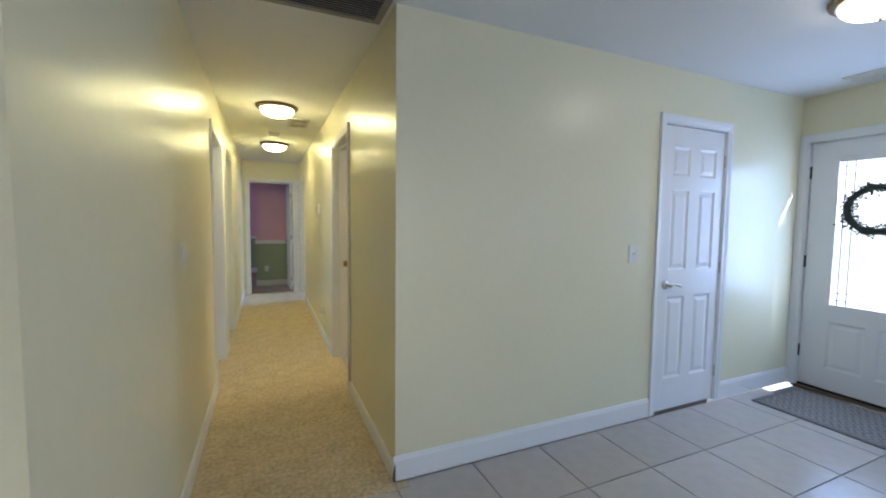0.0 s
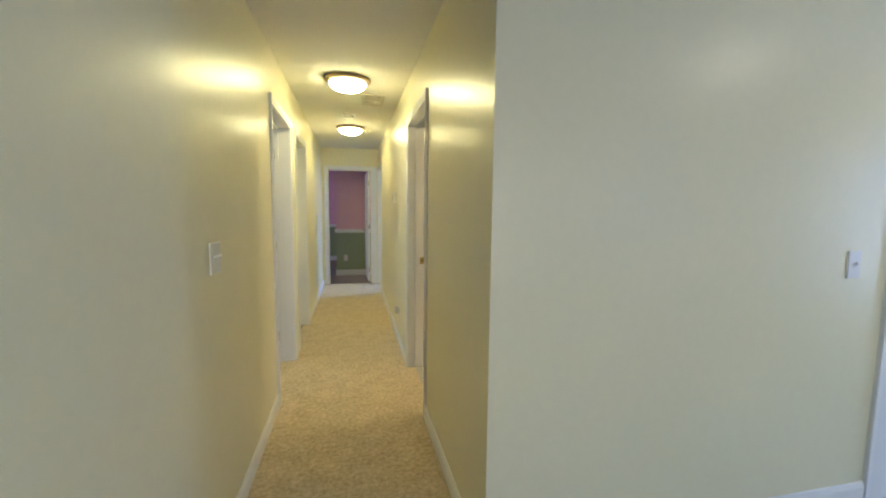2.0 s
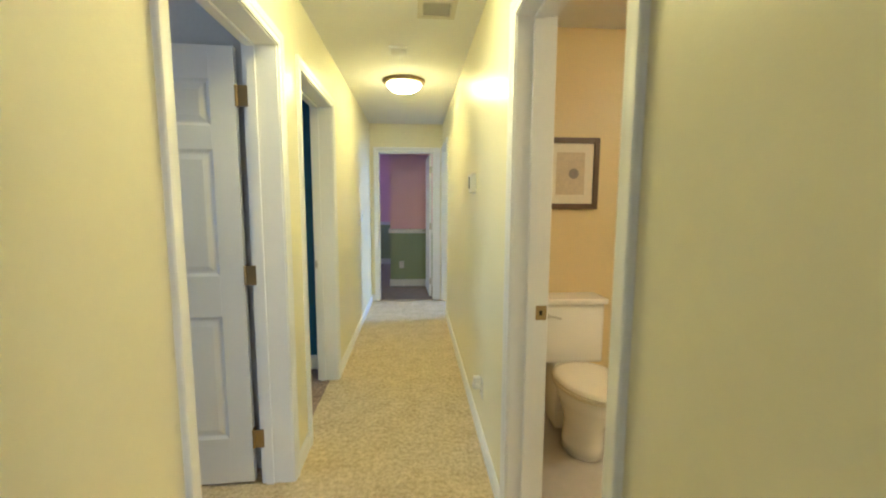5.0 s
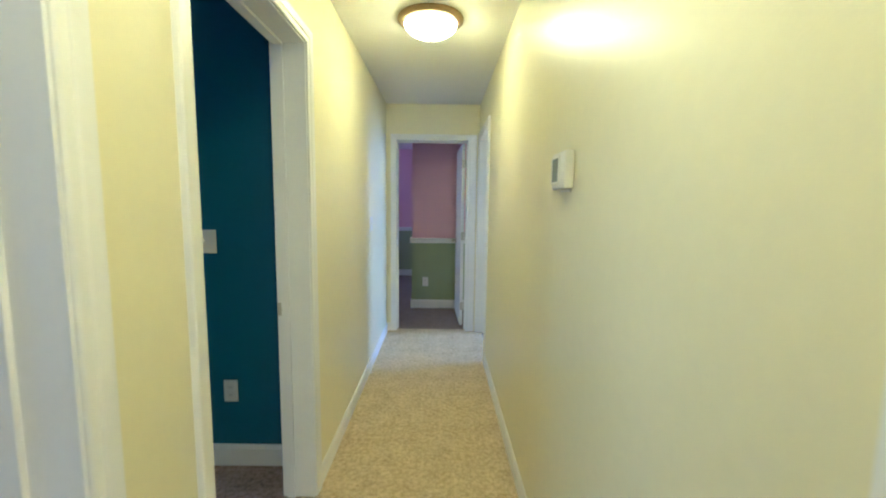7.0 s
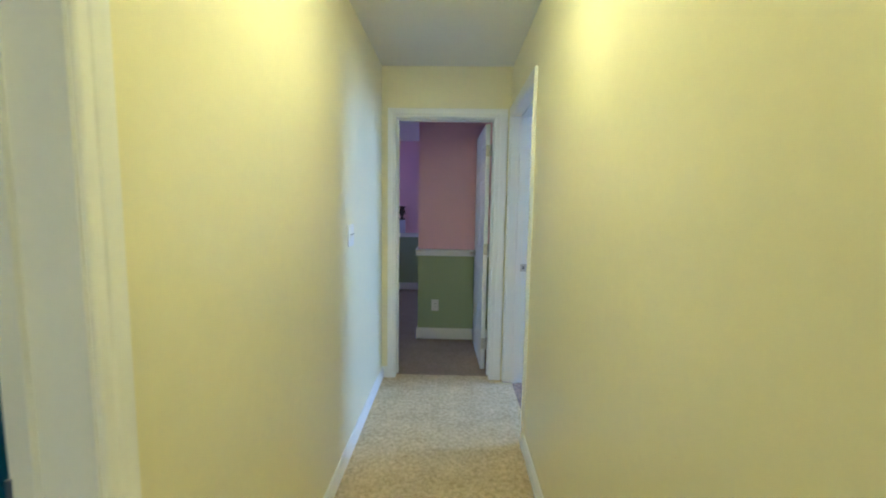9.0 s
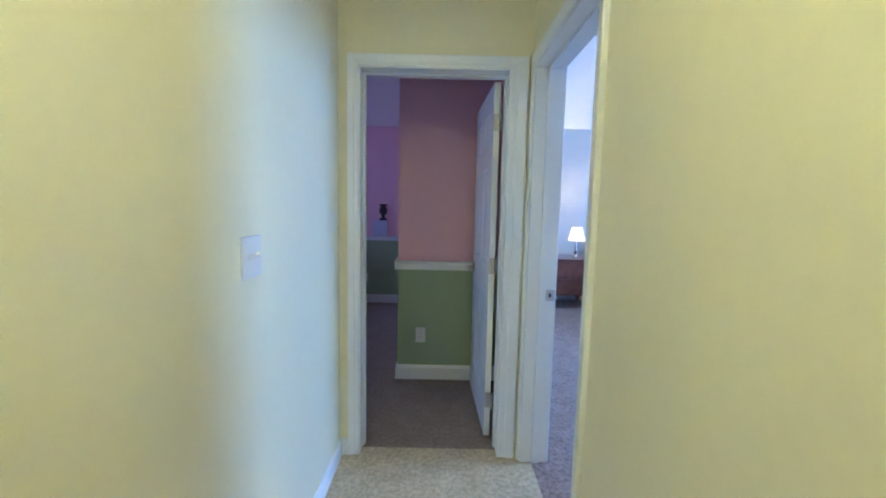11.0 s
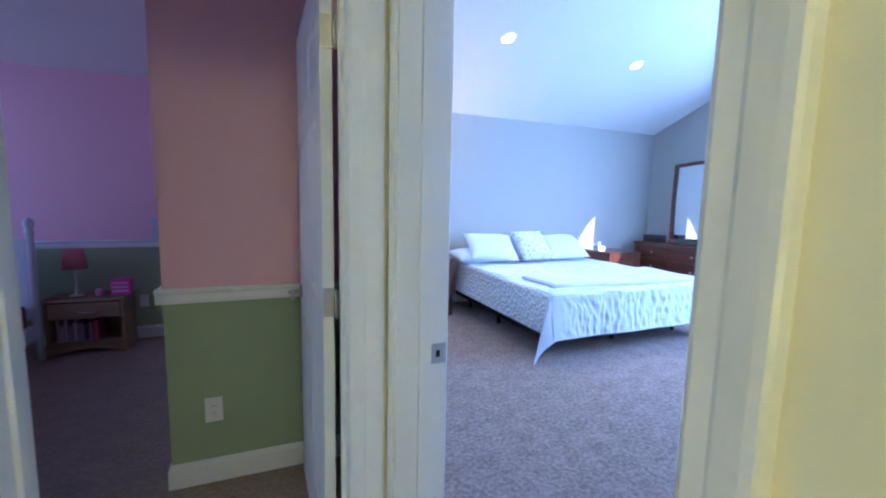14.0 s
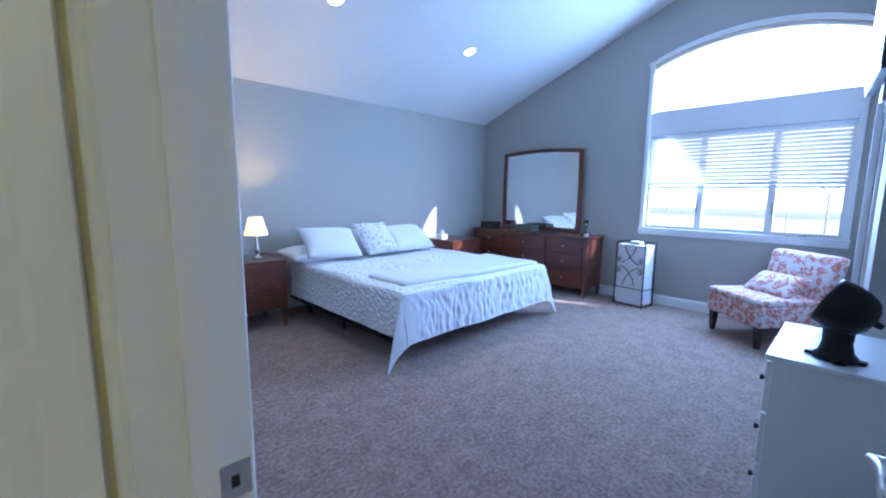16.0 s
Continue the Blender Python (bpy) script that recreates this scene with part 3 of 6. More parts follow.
def panel_door(name, m, w, label, knuckle_side=1, handle=None, hinge_mat=NICKEL, h=2.04, stiles=0.11, leaf_w=0.034):
    """A six-panel leaf: the hinge line at the origin, the leaf along +x, its faces at y = 0 and y = -0.035."""
    t = thing(name, m, label, "door")
    y0, y1 = -0.035, 0.0
    zs = [0.012, 0.24, 0.84, 1.03, 1.60, 1.70, 1.90, h]
    mid = 0.10
    px = [(stiles, w / 2 - mid / 2), (w / 2 + mid / 2, w - stiles)]
    bm = bmesh.new()
    box(bm, 0.003, stiles, y0, y1, zs[0], h, 0.0015)
    box(bm, w - stiles, w - 0.003, y0, y1, zs[0], h, 0.0015)
    for a, b in ((zs[0], zs[1]), (zs[2], zs[3]), (zs[4], zs[5]), (zs[6], h)):
        box(bm, stiles, w - stiles, y0, y1, a, b)
    for a, b in ((zs[1], zs[2]), (zs[3], zs[4]), (zs[5], zs[6])):
        box(bm, px[0][1], px[1][0], y0, y1, a, b)
    part("leaf", bm, DOORW, t)
    for a, b in ((zs[1], zs[2]), (zs[3], zs[4]), (zs[5], zs[6])):
        for c, d in px:
            bm = bmesh.new()
            ym = (y0 + y1) / 2
            e = 0.0002
            for sgn in (1, -1):
                rows = []
                for inset, v in ((-e, 0.0175), (0.014, 0.0085), (0.022, 0.0085), (0.046, 0.0155), (0.05, 0.0155)):
                    rows.append([bm.verts.new((x, ym + sgn * v, z)) for x, z in ((c + inset, a + inset), (d - inset, a + inset), (d - inset, b - inset), (c + inset, b - inset))])
                for p, q in zip(rows, rows[1:]):
                    for k in range(4):
                        bm.faces.new((p[k], p[(k + 1) % 4], q[(k + 1) % 4], q[k]))
                bm.faces.new(rows[-1])
            part("panel", bm, DOORW, t)
    for z in (0.235, 1.033, 1.83):
        bm = bmesh.new()
        yk = 0.006 if knuckle_side > 0 else -0.041
        cyl(bm, (-0.004, yk, z - 0.045), (-0.004, yk, z + 0.045), 0.0065, None, 12)
        box(bm, -0.0035, 0.0025, y0 + 0.004, y1 - 0.002, z - 0.045, z + 0.045)
        ys = 0.0 if knuckle_side > 0 else -0.035
        box(bm, -leaf_w, 0.0, min(ys, yk), max(ys, yk), z - 0.045, z + 0.045)
        part("hinge", bm, hinge_mat, t, "metal butt hinge")
    if handle:
        for y, side in ((0.0, 1), (-0.035, -1)):
            bm = bmesh.new()
            lever(bm, w - 0.065, y, side, 0.93, -1)
            part("lever_handle", bm, NICKEL, t, "brushed nickel lever handle", True)
    return t


# closed closet door; opened room doors
panel_door("door_closet", pose(3.163, FY + 0.006, 0, 0, 0, 180), 0.645, "closed white six-panel closet door with nickel lever", handle=True, stiles=0.09)
panel_door("door_side_room", pose(XL - WTL - 0.04, 4.682, 0, 0, 0, 182), 0.80, "open white six-panel door with worn brass hinges", knuckle_side=1, hinge_mat=BRASS, handle=True, leaf_w=0.058)
panel_door("door_teal_room", pose(XL - WTL - 0.005, 5.085, 0, 0, 0, 180), 0.80, "open white six-panel bedroom door", handle=True)
panel_door("door_bath", pose(XR + WT + 0.005, 3.565, 0, 0, 0, -3), 0.80, "open white six-panel bathroom door", handle=True)
panel_door("door_bedroom", pose(XR + WT + 0.024, 7.578, 0, 0, 0, 3), 0.80, "open white six-panel bedroom door with nickel lever", handle=True)
panel_door("door_pink_room", pose(END_DOOR[1] - 0.072, END_Y + WTE + 0.015, 0, 0, 0, 92.5), 0.735, "open white six-panel door with nickel hinges", knuckle_side=-1, hinge_mat=NICKEL, handle=True)

# ---- foyer things ----
def thin_glass(name, gloss, rough):
    """A thin pane: mostly clear, with a weak reflection."""
    m = bpy.data.materials.new(name)
    m.use_nodes = True
    t = m.node_tree
    t.nodes.remove(t.nodes["Principled BSDF"])
    clear = t.nodes.new("ShaderNodeBsdfTransparent")
    shine = t.nodes.new("ShaderNodeBsdfGlossy")
    shine.inputs["Roughness"].default_value = rough
    mix = t.nodes.new("ShaderNodeMixShader")
    mix.inputs[0].default_value = gloss
    t.links.new(clear.outputs[0], mix.inputs[1])
    t.links.new(shine.outputs[0], mix.inputs[2])
    t.links.new(mix.outputs[0], t.nodes["Material Output"].inputs[0])
    return m


GLASSW = thin_glass("leaded_door_glass", 0.06, 0.2)
LEAD = mat("lead_came", (0.25, 0.26, 0.28), 0.4, metal=0.7)
fd = thing("door_front", pose(4.185, 0, 0), "white entrance door with a frosted leaded glass light and black hinges", "door")
bm = bmesh.new()
FY0, FY1, FZ0, FZ1 = 1.29, 2.173, 0.02, 2.038
GY0, GY1, GZ0, GZ1 = 1.45, 2.013, 0.70, 1.885
box(bm, 0, 0.045, FY0, GY0, FZ0, FZ1, 0.002)
box(bm, 0, 0.045, GY1, FY1, FZ0, FZ1, 0.002)
box(bm, 0, 0.045, GY0, GY1, GZ1, FZ1)
for a, b, lo, hi in ((GY0, 1.465, 0.19, 0.58), (1.70, 1.765, 0.19, 0.58), (2.0, GY1, 0.19, 0.58)):
    box(bm, 0, 0.045, a, b, lo, hi)
box(bm, 0, 0.045, GY0, GY1, FZ0, 0.19)
box(bm, 0, 0.045, GY0, GY1, 0.58, GZ0)
part("leaf", bm, DOORW, fd)
for a, b in ((1.465, 1.70), (1.765, 2.0)):
    bm = bmesh.new()
    rows = []
    for inset, v in ((-0.0002, 0.0), (0.016, 0.010), (0.026, 0.010), (0.05, 0.003)):
        rows.append([bm.verts.new((v, y, z)) for y, z in ((a + inset, 0.19 + inset), (b - inset, 0.19 + inset), (b - inset, 0.58 - inset), (a + inset, 0.58 - inset))])
    for p, q in zip(rows, rows[1:]):
        for k in range(4):
            bm.faces.new((p[k], p[(k + 1) % 4], q[(k + 1) % 4], q[k]))
    bm.faces.new(rows[-1])
    part("panel", bm, DOORW, fd)
bm = bmesh.new()
for a, b, c, d in ((GY0 - 0.02, GY0 + 0.022, GZ0 - 0.02, GZ1 + 0.02), (GY1 - 0.022, GY1 + 0.02, GZ0 - 0.02, GZ1 + 0.02), (GY0 + 0.022, GY1 - 0.022, GZ0 - 0.02, GZ0 + 0.022), (GY0 + 0.022, GY1 - 0.022, GZ1 - 0.022, GZ1 + 0.02)):
    box(bm, -0.010, 0.0, a, b, c, d, 0.004)
part("glass_frame", bm, DOORW, fd, "white raised moulding round the glass")
pane = part("glass_pane", box(bmesh.new(), 0.018, 0.026, GY0, GY1, GZ0, GZ1), GLASSW, fd, "bright frosted glass")
# Added emissive card: makes the glass look backlit and keeps the sun out.
structure("backdrop_door_glow", box(bmesh.new(), 4.75, 4.80, 0.2, 3.0, -0.3, 2.6), glow("door_glow_panel", (0.92, 0.96, 1.0), 0.45), "plain glowing panel standing in for daylight behind the door glass")
bm = bmesh.new()
for y in (1.51, 1.565, 1.90, 1.955):
    box(bm, 0.012, 0.018, y - 0.003, y + 0.003, GZ0 + 0.02, GZ1 - 0.02)
for z in (0.76, 0.82, 1.77, 1.83):
    box(bm, 0.012, 0.018, GY0 + 0.02, GY1 - 0.02, z - 0.003, z + 0.003)
part("leading", bm, LEAD, fd, "thin lead lines")
for z in (0.30, 1.06, 1.80):
    bm = bmesh.new()
    cyl(bm, (-0.006, FY1 + 0.004, z - 0.05), (-0.006, FY1 + 0.004, z + 0.05), 0.008, None, 12)
    box(bm, -0.004, 0.002, FY1 - 0.004, FY1 + 0.012, z - 0.05, z + 0.05)
    part("hinge", bm, BLACKMETAL, fd, "black hinge")
bm = bmesh.new()
lever(bm, 0, 0, 1, 0, 1)
bmesh.ops.transform(bm, matrix=pose(0, FY0 + 0.065, 0.95, 0, 0, 90), verts=bm.verts)
part("lever_handle", bm, BLACKMETAL, fd, "black lever handle")
part("door_sweep", box(bmesh.new(), -0.004, 0.04, FY0, FY1, 0.002, 0.02), DARK, fd, "black rubber door sweep")
structure("threshold", box(bmesh.new(), 4.13, 4.29, 1.265, 2.195, -0.012, 0.003, 0.003), BRONZE, "bronze door threshold")

WREATH = mat("dark_wreath_twigs", (0.035, 0.045, 0.035), 0.8, vary=0.4)
bm = bmesh.new()
rng = random.Random(4)
R0 = 0.165
ring = [(0, R0 * math.cos(k * math.pi / 20), R0 * math.sin(k * math.pi / 20)) for k in range(41)]
tube(bm, ring, 0.022, 8)
for k in range(650):
    a = rng.uniform(0, 2 * math.pi)
    rr = R0 + rng.gauss(0, 0.022)
    c = Vector((rng.gauss(-0.005, 0.015), rr * math.cos(a), rr * math.sin(a)))
    d = Vector((rng.uniform(-0.5, 0.3), rng.gauss(0, 1), rng.gauss(0, 1))).normalized()
    s = d.cross(Vector((1, 0.2, 0.1))).normalized() * rng.uniform(0.004, 0.008)
    l = rng.uniform(0.02, 0.045)
    v = [bm.verts.new(c), bm.verts.new(c + d * l * 0.5 + s), bm.verts.new(c + d * l), bm.verts.new(c + d * l * 0.5 - s)]
    bm.faces.new(v)
w = solid("wreath", bm, WREATH, "dark green leafy wreath hanging on the front door glass", "wreath")
w.location = (4.155, 1.75, 1.485)

MAT = mat("grey_woven_mat", (0.20, 0.185, 0.175), 0.95, vary=0.25, scale=40, fine=180, bump=0.6, bump_scale=220)
MATD = mat("light_mat_ridges", (0.30, 0.28, 0.26), 0.95, vary=0.2, fine=200, bump=0.5)
dm = thing("door_mat", pose(3.76, 1.64, -0.008), "grey woven door mat with chevron ridges on the tiles", "mat")
part("base", box(bmesh.new(), -0.31, 0.31, -0.48, 0.48, 0, 0.009, 0.003), MAT, dm)
bm = bmesh.new()
for i in range(22):
    for k in range(12):
        x0, y0 = -0.285 + k * 0.0475, -0.45 + i * 0.041
        s = 0.018 if k % 2 else -0.018
        v = [bm.verts.new((x0, y0 - s, 0.0092)), bm.verts.new((x0 + 0.0475, y0 + s, 0.0092)), bm.verts.new((x0 + 0.0475, y0 + s + 0.014, 0.013)), bm.verts.new((x0, y0 - s + 0.014, 0.013)), bm.verts.new((x0, y0 - s + 0.02, 0.0092)), bm.verts.new((x0 + 0.0475, y0 + s + 0.02, 0.0092))]
        bm.faces.new(v[:4])
        bm.faces.new((v[3], v[2], v[5], v[4]))
tagged(part("chevron_relief", bm, MATD, dm), kind="stuff")

ds = thing("door_stop", pose(3.50, FY - 0.014, 0.07), "white spring door stop screwed to the baseboard", "door stop")
part("spring", tube(bmesh.new(), [(0.004 * math.cos(k), -0.001 * k, 0.004 * math.sin(k)) for k in range(70)], 0.0016, 5), NICKEL, ds)
part("tip", cyl(bmesh.new(), (0, -0.07, 0), (0, -0.082, 0), 0.007, 0.006, 12), PLASTIC, ds, "white rubber tip")


# Unseen sun blocker, added to keep a sun streak off the foyer tiles.
cu = thing("curtain", pose(0, 0, 0), "unseen white sheet added to block sun at the foyer opening", "curtain")
bm = bmesh.new()
pts = [(4.20 + 0.02 * math.sin(k * 0.9), -2.45 + 1.7 * k / 60) for k in range(61)]
for p, q in zip(pts, pts[1:]):
    bm.faces.new([bm.verts.new(v) for v in ((*p, 0.7), (*q, 0.7), (*q, 2.1), (*p, 2.1))])
part("cloth", bm, PLASTIC, cu)

# ---- switches, outlets, strike plates ----
def plate(name, m, w, h, label, category, kind):
    """A wall plate: local x along the wall, z up, facing -y."""
    t = thing(name, m, label, category)
    bm = bmesh.new()
    box(bm, -w / 2, w / 2, -0.006, 0, -h / 2, h / 2, 0.003)
    part("cover_plate", bm, PLASTIC, t)
    if kind == "decora":
        s = part("socket", box(bmesh.new(), -0.017, 0.017, -0.008, -0.006, -0.034, 0.034, 0.001), PLASTIC, t, "rectangular white insert")
        for z in (-0.018, 0.018):
            for dx in (-0.006, 0.006):
                part("slot", box(bmesh.new(), dx - 0.0012, dx + 0.0012, -0.0088, -0.0078, z - 0.004, z + 0.004), DARK, s, "dark block painted as slot shade")
    elif kind == "outlet":
        for z in (-0.02, 0.02):
            bm = bmesh.new()
            lathe(bm, [(0.0165, 0), (0.0165, 0.003), (0.001, 0.0032)], seg=20)
            bmesh.ops.transform(bm, matrix=pose(0, -0.006, z, 90), verts=bm.verts)
            s = part("socket", bm, PLASTIC, t)
            for dx in (-0.006, 0.006):
                part("slot", box(bmesh.new(), dx - 0.0012, dx + 0.0012, -0.0100, -0.0088, z - 0.004, z + 0.004), DARK, s, "dark block painted as slot shade")
    else:
        n = kind
        for k in range(n):
            x = (k - (n - 1) / 2) * 0.046
            part("toggle_bezel", box(bmesh.new(), x - 0.006, x + 0.006, -0.0075, -0.006, -0.013, 0.013), PLASTIC, t)
            bm = bmesh.new()
            box(bm, -0.004, 0.004, -0.014, 0.0, -0.004, 0.004, 0.0012)
            bmesh.ops.transform(bm, matrix=pose(x, -0.006, 0.003, -25), verts=bm.verts)
            part("toggle", bm, PLASTIC, t)
    return t


plate("light_switch", pose(XL, 2.63, 1.182, 0, 0, 90), 0.118, 0.118, "white double light switch on the cream hallway wall", "light switch", 2)
plate("light_switch", pose(XL, 7.43, 1.215, 0, 0, 90), 0.118, 0.118, "white double light switch near the hallway end", "light switch", 2)
plate("light_switch", pose(2.25, FY, 1.157), 0.072, 0.118, "white single light switch beside the closet door", "light switch", 1)
plate("light_switch", pose(-0.999, 6.08, 1.185), 0.165, 0.118, "white triple light switch on the teal wall", "light switch", 2)
plate("wall_outlet", pose(-0.877, 6.08, 0.409), 0.072, 0.118, "white outlet on the teal wall", "wall outlet", "outlet")
plate("wall_outlet", pose(0.002, PCY, 0.358), 0.075, 0.12, "white outlet on the sage green wall", "wall outlet", "decora")
plate("wall_outlet", pose(-0.905, PINK_BACK, 0.36), 0.072, 0.118, "white outlet in the dim pink room", "wall outlet", "outlet")
o = plate("wall_outlet", pose(XR, 4.97, 0.325, 0, 0, -90), 0.072, 0.118, "white outlet low on the hallway wall", "wall outlet", "outlet")
nl = thing("night_light", pose(XR - 0.006, 4.97, 0.34, 0, 0, -90), "small white plug-in night light in the outlet", "night light")
bm = bmesh.new()
lathe(bm, [(0.001, 0), (0.022, 0.002), (0.026, 0.02), (0.022, 0.042), (0.001, 0.048)], seg=20)
bmesh.ops.transform(bm, matrix=pose(0, -0.004, 0, 90), verts=bm.verts)
part("body", bm, PLASTIC, nl, "", True)
part("shade", box(bmesh.new(), -0.02, 0.02, -0.045, -0.006, 0.012, 0.05, 0.008), PLASTIC, nl)


def strike(m, metal=NICKEL):
    t = thing("strike_plate", m, "small metal strike plate let into the white door jamb", "strike plate", "strike plates")
    bm = bmesh.new()
    box(bm, -0.024, 0.024, -0.0035, 0, -0.029, 0.029, 0.001)
    part("plate", bm, metal, t)
    # No real hole: its shade is a dark block on the plate.
    part("latch_hole", box(bmesh.new(), -0.006, 0.006, -0.0042, -0.0034, -0.010, 0.010), DARK, t, "dark block painted as latch hole shade")


strike(pose(XR + WT - 0.022, BED_DOOR[1] - 0.018, 0.92))
strike(pose(XR + WT - 0.022, BATH_DOOR[1] - 0.018, 0.935), BRASS)
strike(pose(XL - WTL + 0.018, DOORS_L[1][1] - 0.018, 0.907))

th = thing("thermostat", pose(XR, 5.36, 1.492, 0, 0, -90), "white wall thermostat with a grey display window", "thermostat")
bm = bmesh.new()
box(bm, -0.072, 0.072, -0.030, 0, -0.058, 0.058, 0.008)
part("case", bm, PLASTIC, th)
part("display", box(bmesh.new(), -0.060, 0.012, -0.0315, -0.0298, -0.034, 0.040), mat("grey_lcd", (0.24, 0.26, 0.24), 0.2), th, "grey display")
bm = bmesh.new()
for z0, z1 in ((-0.040, -0.034), (0.040, 0.046)):
    box(bm, -0.066, 0.018, -0.034, -0.0298, z0, z1, 0.001)
for x0, x1 in ((-0.066, -0.060), (0.012, 0.018)):
    box(bm, x0, x1, -0.034, -0.0298, -0.034, 0.040, 0.001)
part("display_bezel", bm, PLASTIC, th)
part("base_plate", box(bmesh.new(), -0.05, 0.05, -0.004, 0.0, -0.066, -0.058), PLASTIC, th)

# ---- hallway ceiling fittings ----
def grille(name, cx, cy, w, l, nslat, label, frame_mat, slat_mat, along_x=True, frame_w=0.03, category="vent"):
    t = thing(name, pose(cx, cy, HC), label, category)
    bm = bmesh.new()
    for a, b, c, d in ((-w / 2, w / 2, -l / 2, -l / 2 + frame_w), (-w / 2, w / 2, l / 2 - frame_w, l / 2), (-w / 2, -w / 2 + frame_w, -l / 2 + frame_w, l / 2 - frame_w), (w / 2 - frame_w, w / 2, -l / 2 + frame_w, l / 2 - frame_w)):
        box(bm, a, b, c, d, -0.010, 0, 0.002)
    part("frame", bm, frame_mat, t)
    # Dark sheet on the ceiling in place of the duct's shade.
    part("backing", box(bmesh.new(), -w / 2 + frame_w, w / 2 - frame_w, -l / 2 + frame_w, l / 2 - frame_w, -0.002, 0.0), DARK, t, "dark sheet painted as shade inside the duct")
    for k in range(nslat):
        bm = bmesh.new()
        if along_x:
            s = (l - 2 * frame_w) * ((k + 0.5) / nslat - 0.5)
            box(bm, -w / 2 + frame_w, w / 2 - frame_w, -0.006, 0.006, -0.0012, 0.0012)
            bmesh.ops.transform(bm, matrix=pose(0, s, -0.007, 35), verts=bm.verts)
        else:
            s = (w - 2 * frame_w) * ((k + 0.5) / nslat - 0.5)
            box(bm, -0.0035, 0.0035, -l / 2 + frame_w, l / 2 - frame_w, -0.001, 0.001)
            bmesh.ops.transform(bm, matrix=pose(s, 0, -0.006, 0, 35), verts=bm.verts)
        part("slat", bm, slat_mat, t)
    return t


VENTW = mat("off_white_vent_metal", (0.62, 0.58, 0.48), 0.45, vary=0.03)
GRILLE = mat("aged_grille_metal", (0.30, 0.26, 0.21), 0.5, vary=0.05)
grille("return_air_grille", 0.245, 2.145, 0.66, 0.66, 26, "large aged metal return air grille in the ceiling", GRILLE, GRILLE, True, 0.035)
v = grille("ceiling_vent", 0.345, 5.03, 0.21, 0.40, 14, "off-white metal ceiling vent register", VENTW, VENTW, False, 0.03)
part("centre_bar", box(bmesh.new(), -0.075, 0.075, -0.012, 0.012, -0.011, -0.003), VENTW, v)
grille("ceiling_vent", 3.88, 1.68, 0.15, 0.36, 10, "grey metal ceiling vent near the entrance", VENTW, VENTW, False, 0.025)
sd = thing("smoke_detector", pose(0.113, 5.73, HC), "white square-based smoke detector on the ceiling", "smoke detector")
bm = bmesh.new()
box(bm, -0.065, 0.065, -0.065, 0.065, -0.014, 0, 0.004)
part("base", bm, PLASTIC, sd)
bm = bmesh.new()
lathe(bm, [(0.001, -0.042), (0.04, -0.042), (0.052, -0.034), (0.055, -0.014)], seg=28)
part("cover", bm, PLASTIC, sd, "", True)

# ---- bathroom ----
PORC = mat("white_porcelain", (0.80, 0.78, 0.72), 0.12, vary=0.01, coat=0.4)
CHERRY = wood("cherry_wood", (0.10, 0.028, 0.012), (0.26, 0.085, 0.035), 0.3, 12, (10, 10, 0.8))
DKCHERRY = wood("dark_cherry_side", (0.095, 0.018, 0.010), (0.14, 0.028, 0.015), 0.35, 6, (8, 8, 0.6), coat=0.1)
# Unseen lamp, added to give the bathroom its warm light.
dome_lamp((2.15, 3.75, HC), 0.185, glow("bath_fill_glass", (1.0, 0.83, 0.46), 38.0), "unseen round ceiling lamp added to light the bathroom", "")
TX, TB = 1.16, 5.285
toilet = thing("toilet", pose(TX, TB, 0), "white porcelain toilet with closed lid and tank", "toilet")
bm = bmesh.new()
box(bm, -0.205, 0.205, -0.185, 0, 0.40, 0.765, 0.02)
part("tank", bm, PORC, toilet, "", True)
bm = bmesh.new()
box(bm, -0.22, 0.22, -0.20, 0.004, 0.765, 0.80, 0.012)
part("tank_lid", bm, PORC, toilet)


def oval(r, z, yc, stretch, n=36, sx=0.185):
    out = []
    for k in range(n):
        a = 2 * math.pi * k / n
        yy = math.sin(a)
        out.append((sx * r * math.cos(a), yc + stretch * r * yy * (1.0 if yy < 0 else 0.82), z))
    return out


def loft(bm, rings):
    rs = [[bm.verts.new(p) for p in ring] for ring in rings]
    n = len(rs[0])
    for a, b in zip(rs, rs[1:]):
        for k in range(n):
            bm.faces.new((a[k], a[(k + 1) % n], b[(k + 1) % n], b[k]))
    bm.faces.new(rs[0])
    bm.faces.new(rs[-1])


bm = bmesh.new()
loft(bm, [oval(0.62, 0.0, -0.40, 0.24), oval(0.60, 0.06, -0.40, 0.24), oval(0.58, 0.18, -0.42, 0.24), oval(0.80, 0.30, -0.45, 0.25), oval(0.97, 0.385, -0.46, 0.26), oval(0.96, 0.395, -0.46, 0.26)])
box(bm, -0.11, 0.11, -0.26, 0.0, 0.02, 0.40, 0.02)
part("bowl", bm, PORC, toilet, "", True)
SEAT = mat("cream_seat_plastic", (0.74, 0.68, 0.55), 0.25, vary=0.01)
bm = bmesh.new()
loft(bm, [oval(0.98, 0.396, -0.455, 0.265), oval(1.02, 0.400, -0.455, 0.27), oval(1.02, 0.412, -0.455, 0.27), oval(1.0, 0.415, -0.455, 0.265)])
part("seat", bm, SEAT, toilet, "cream plastic seat", True)
bm = bmesh.new()
loft(bm, [oval(1.0, 0.416, -0.455, 0.27), oval(1.03, 0.421, -0.455, 0.272), oval(1.02, 0.432, -0.455, 0.27), oval(0.9, 0.440, -0.455, 0.24), oval(0.4, 0.443, -0.455, 0.10)])
part("lid", bm, SEAT, toilet, "cream plastic lid", True)
bm = bmesh.new()
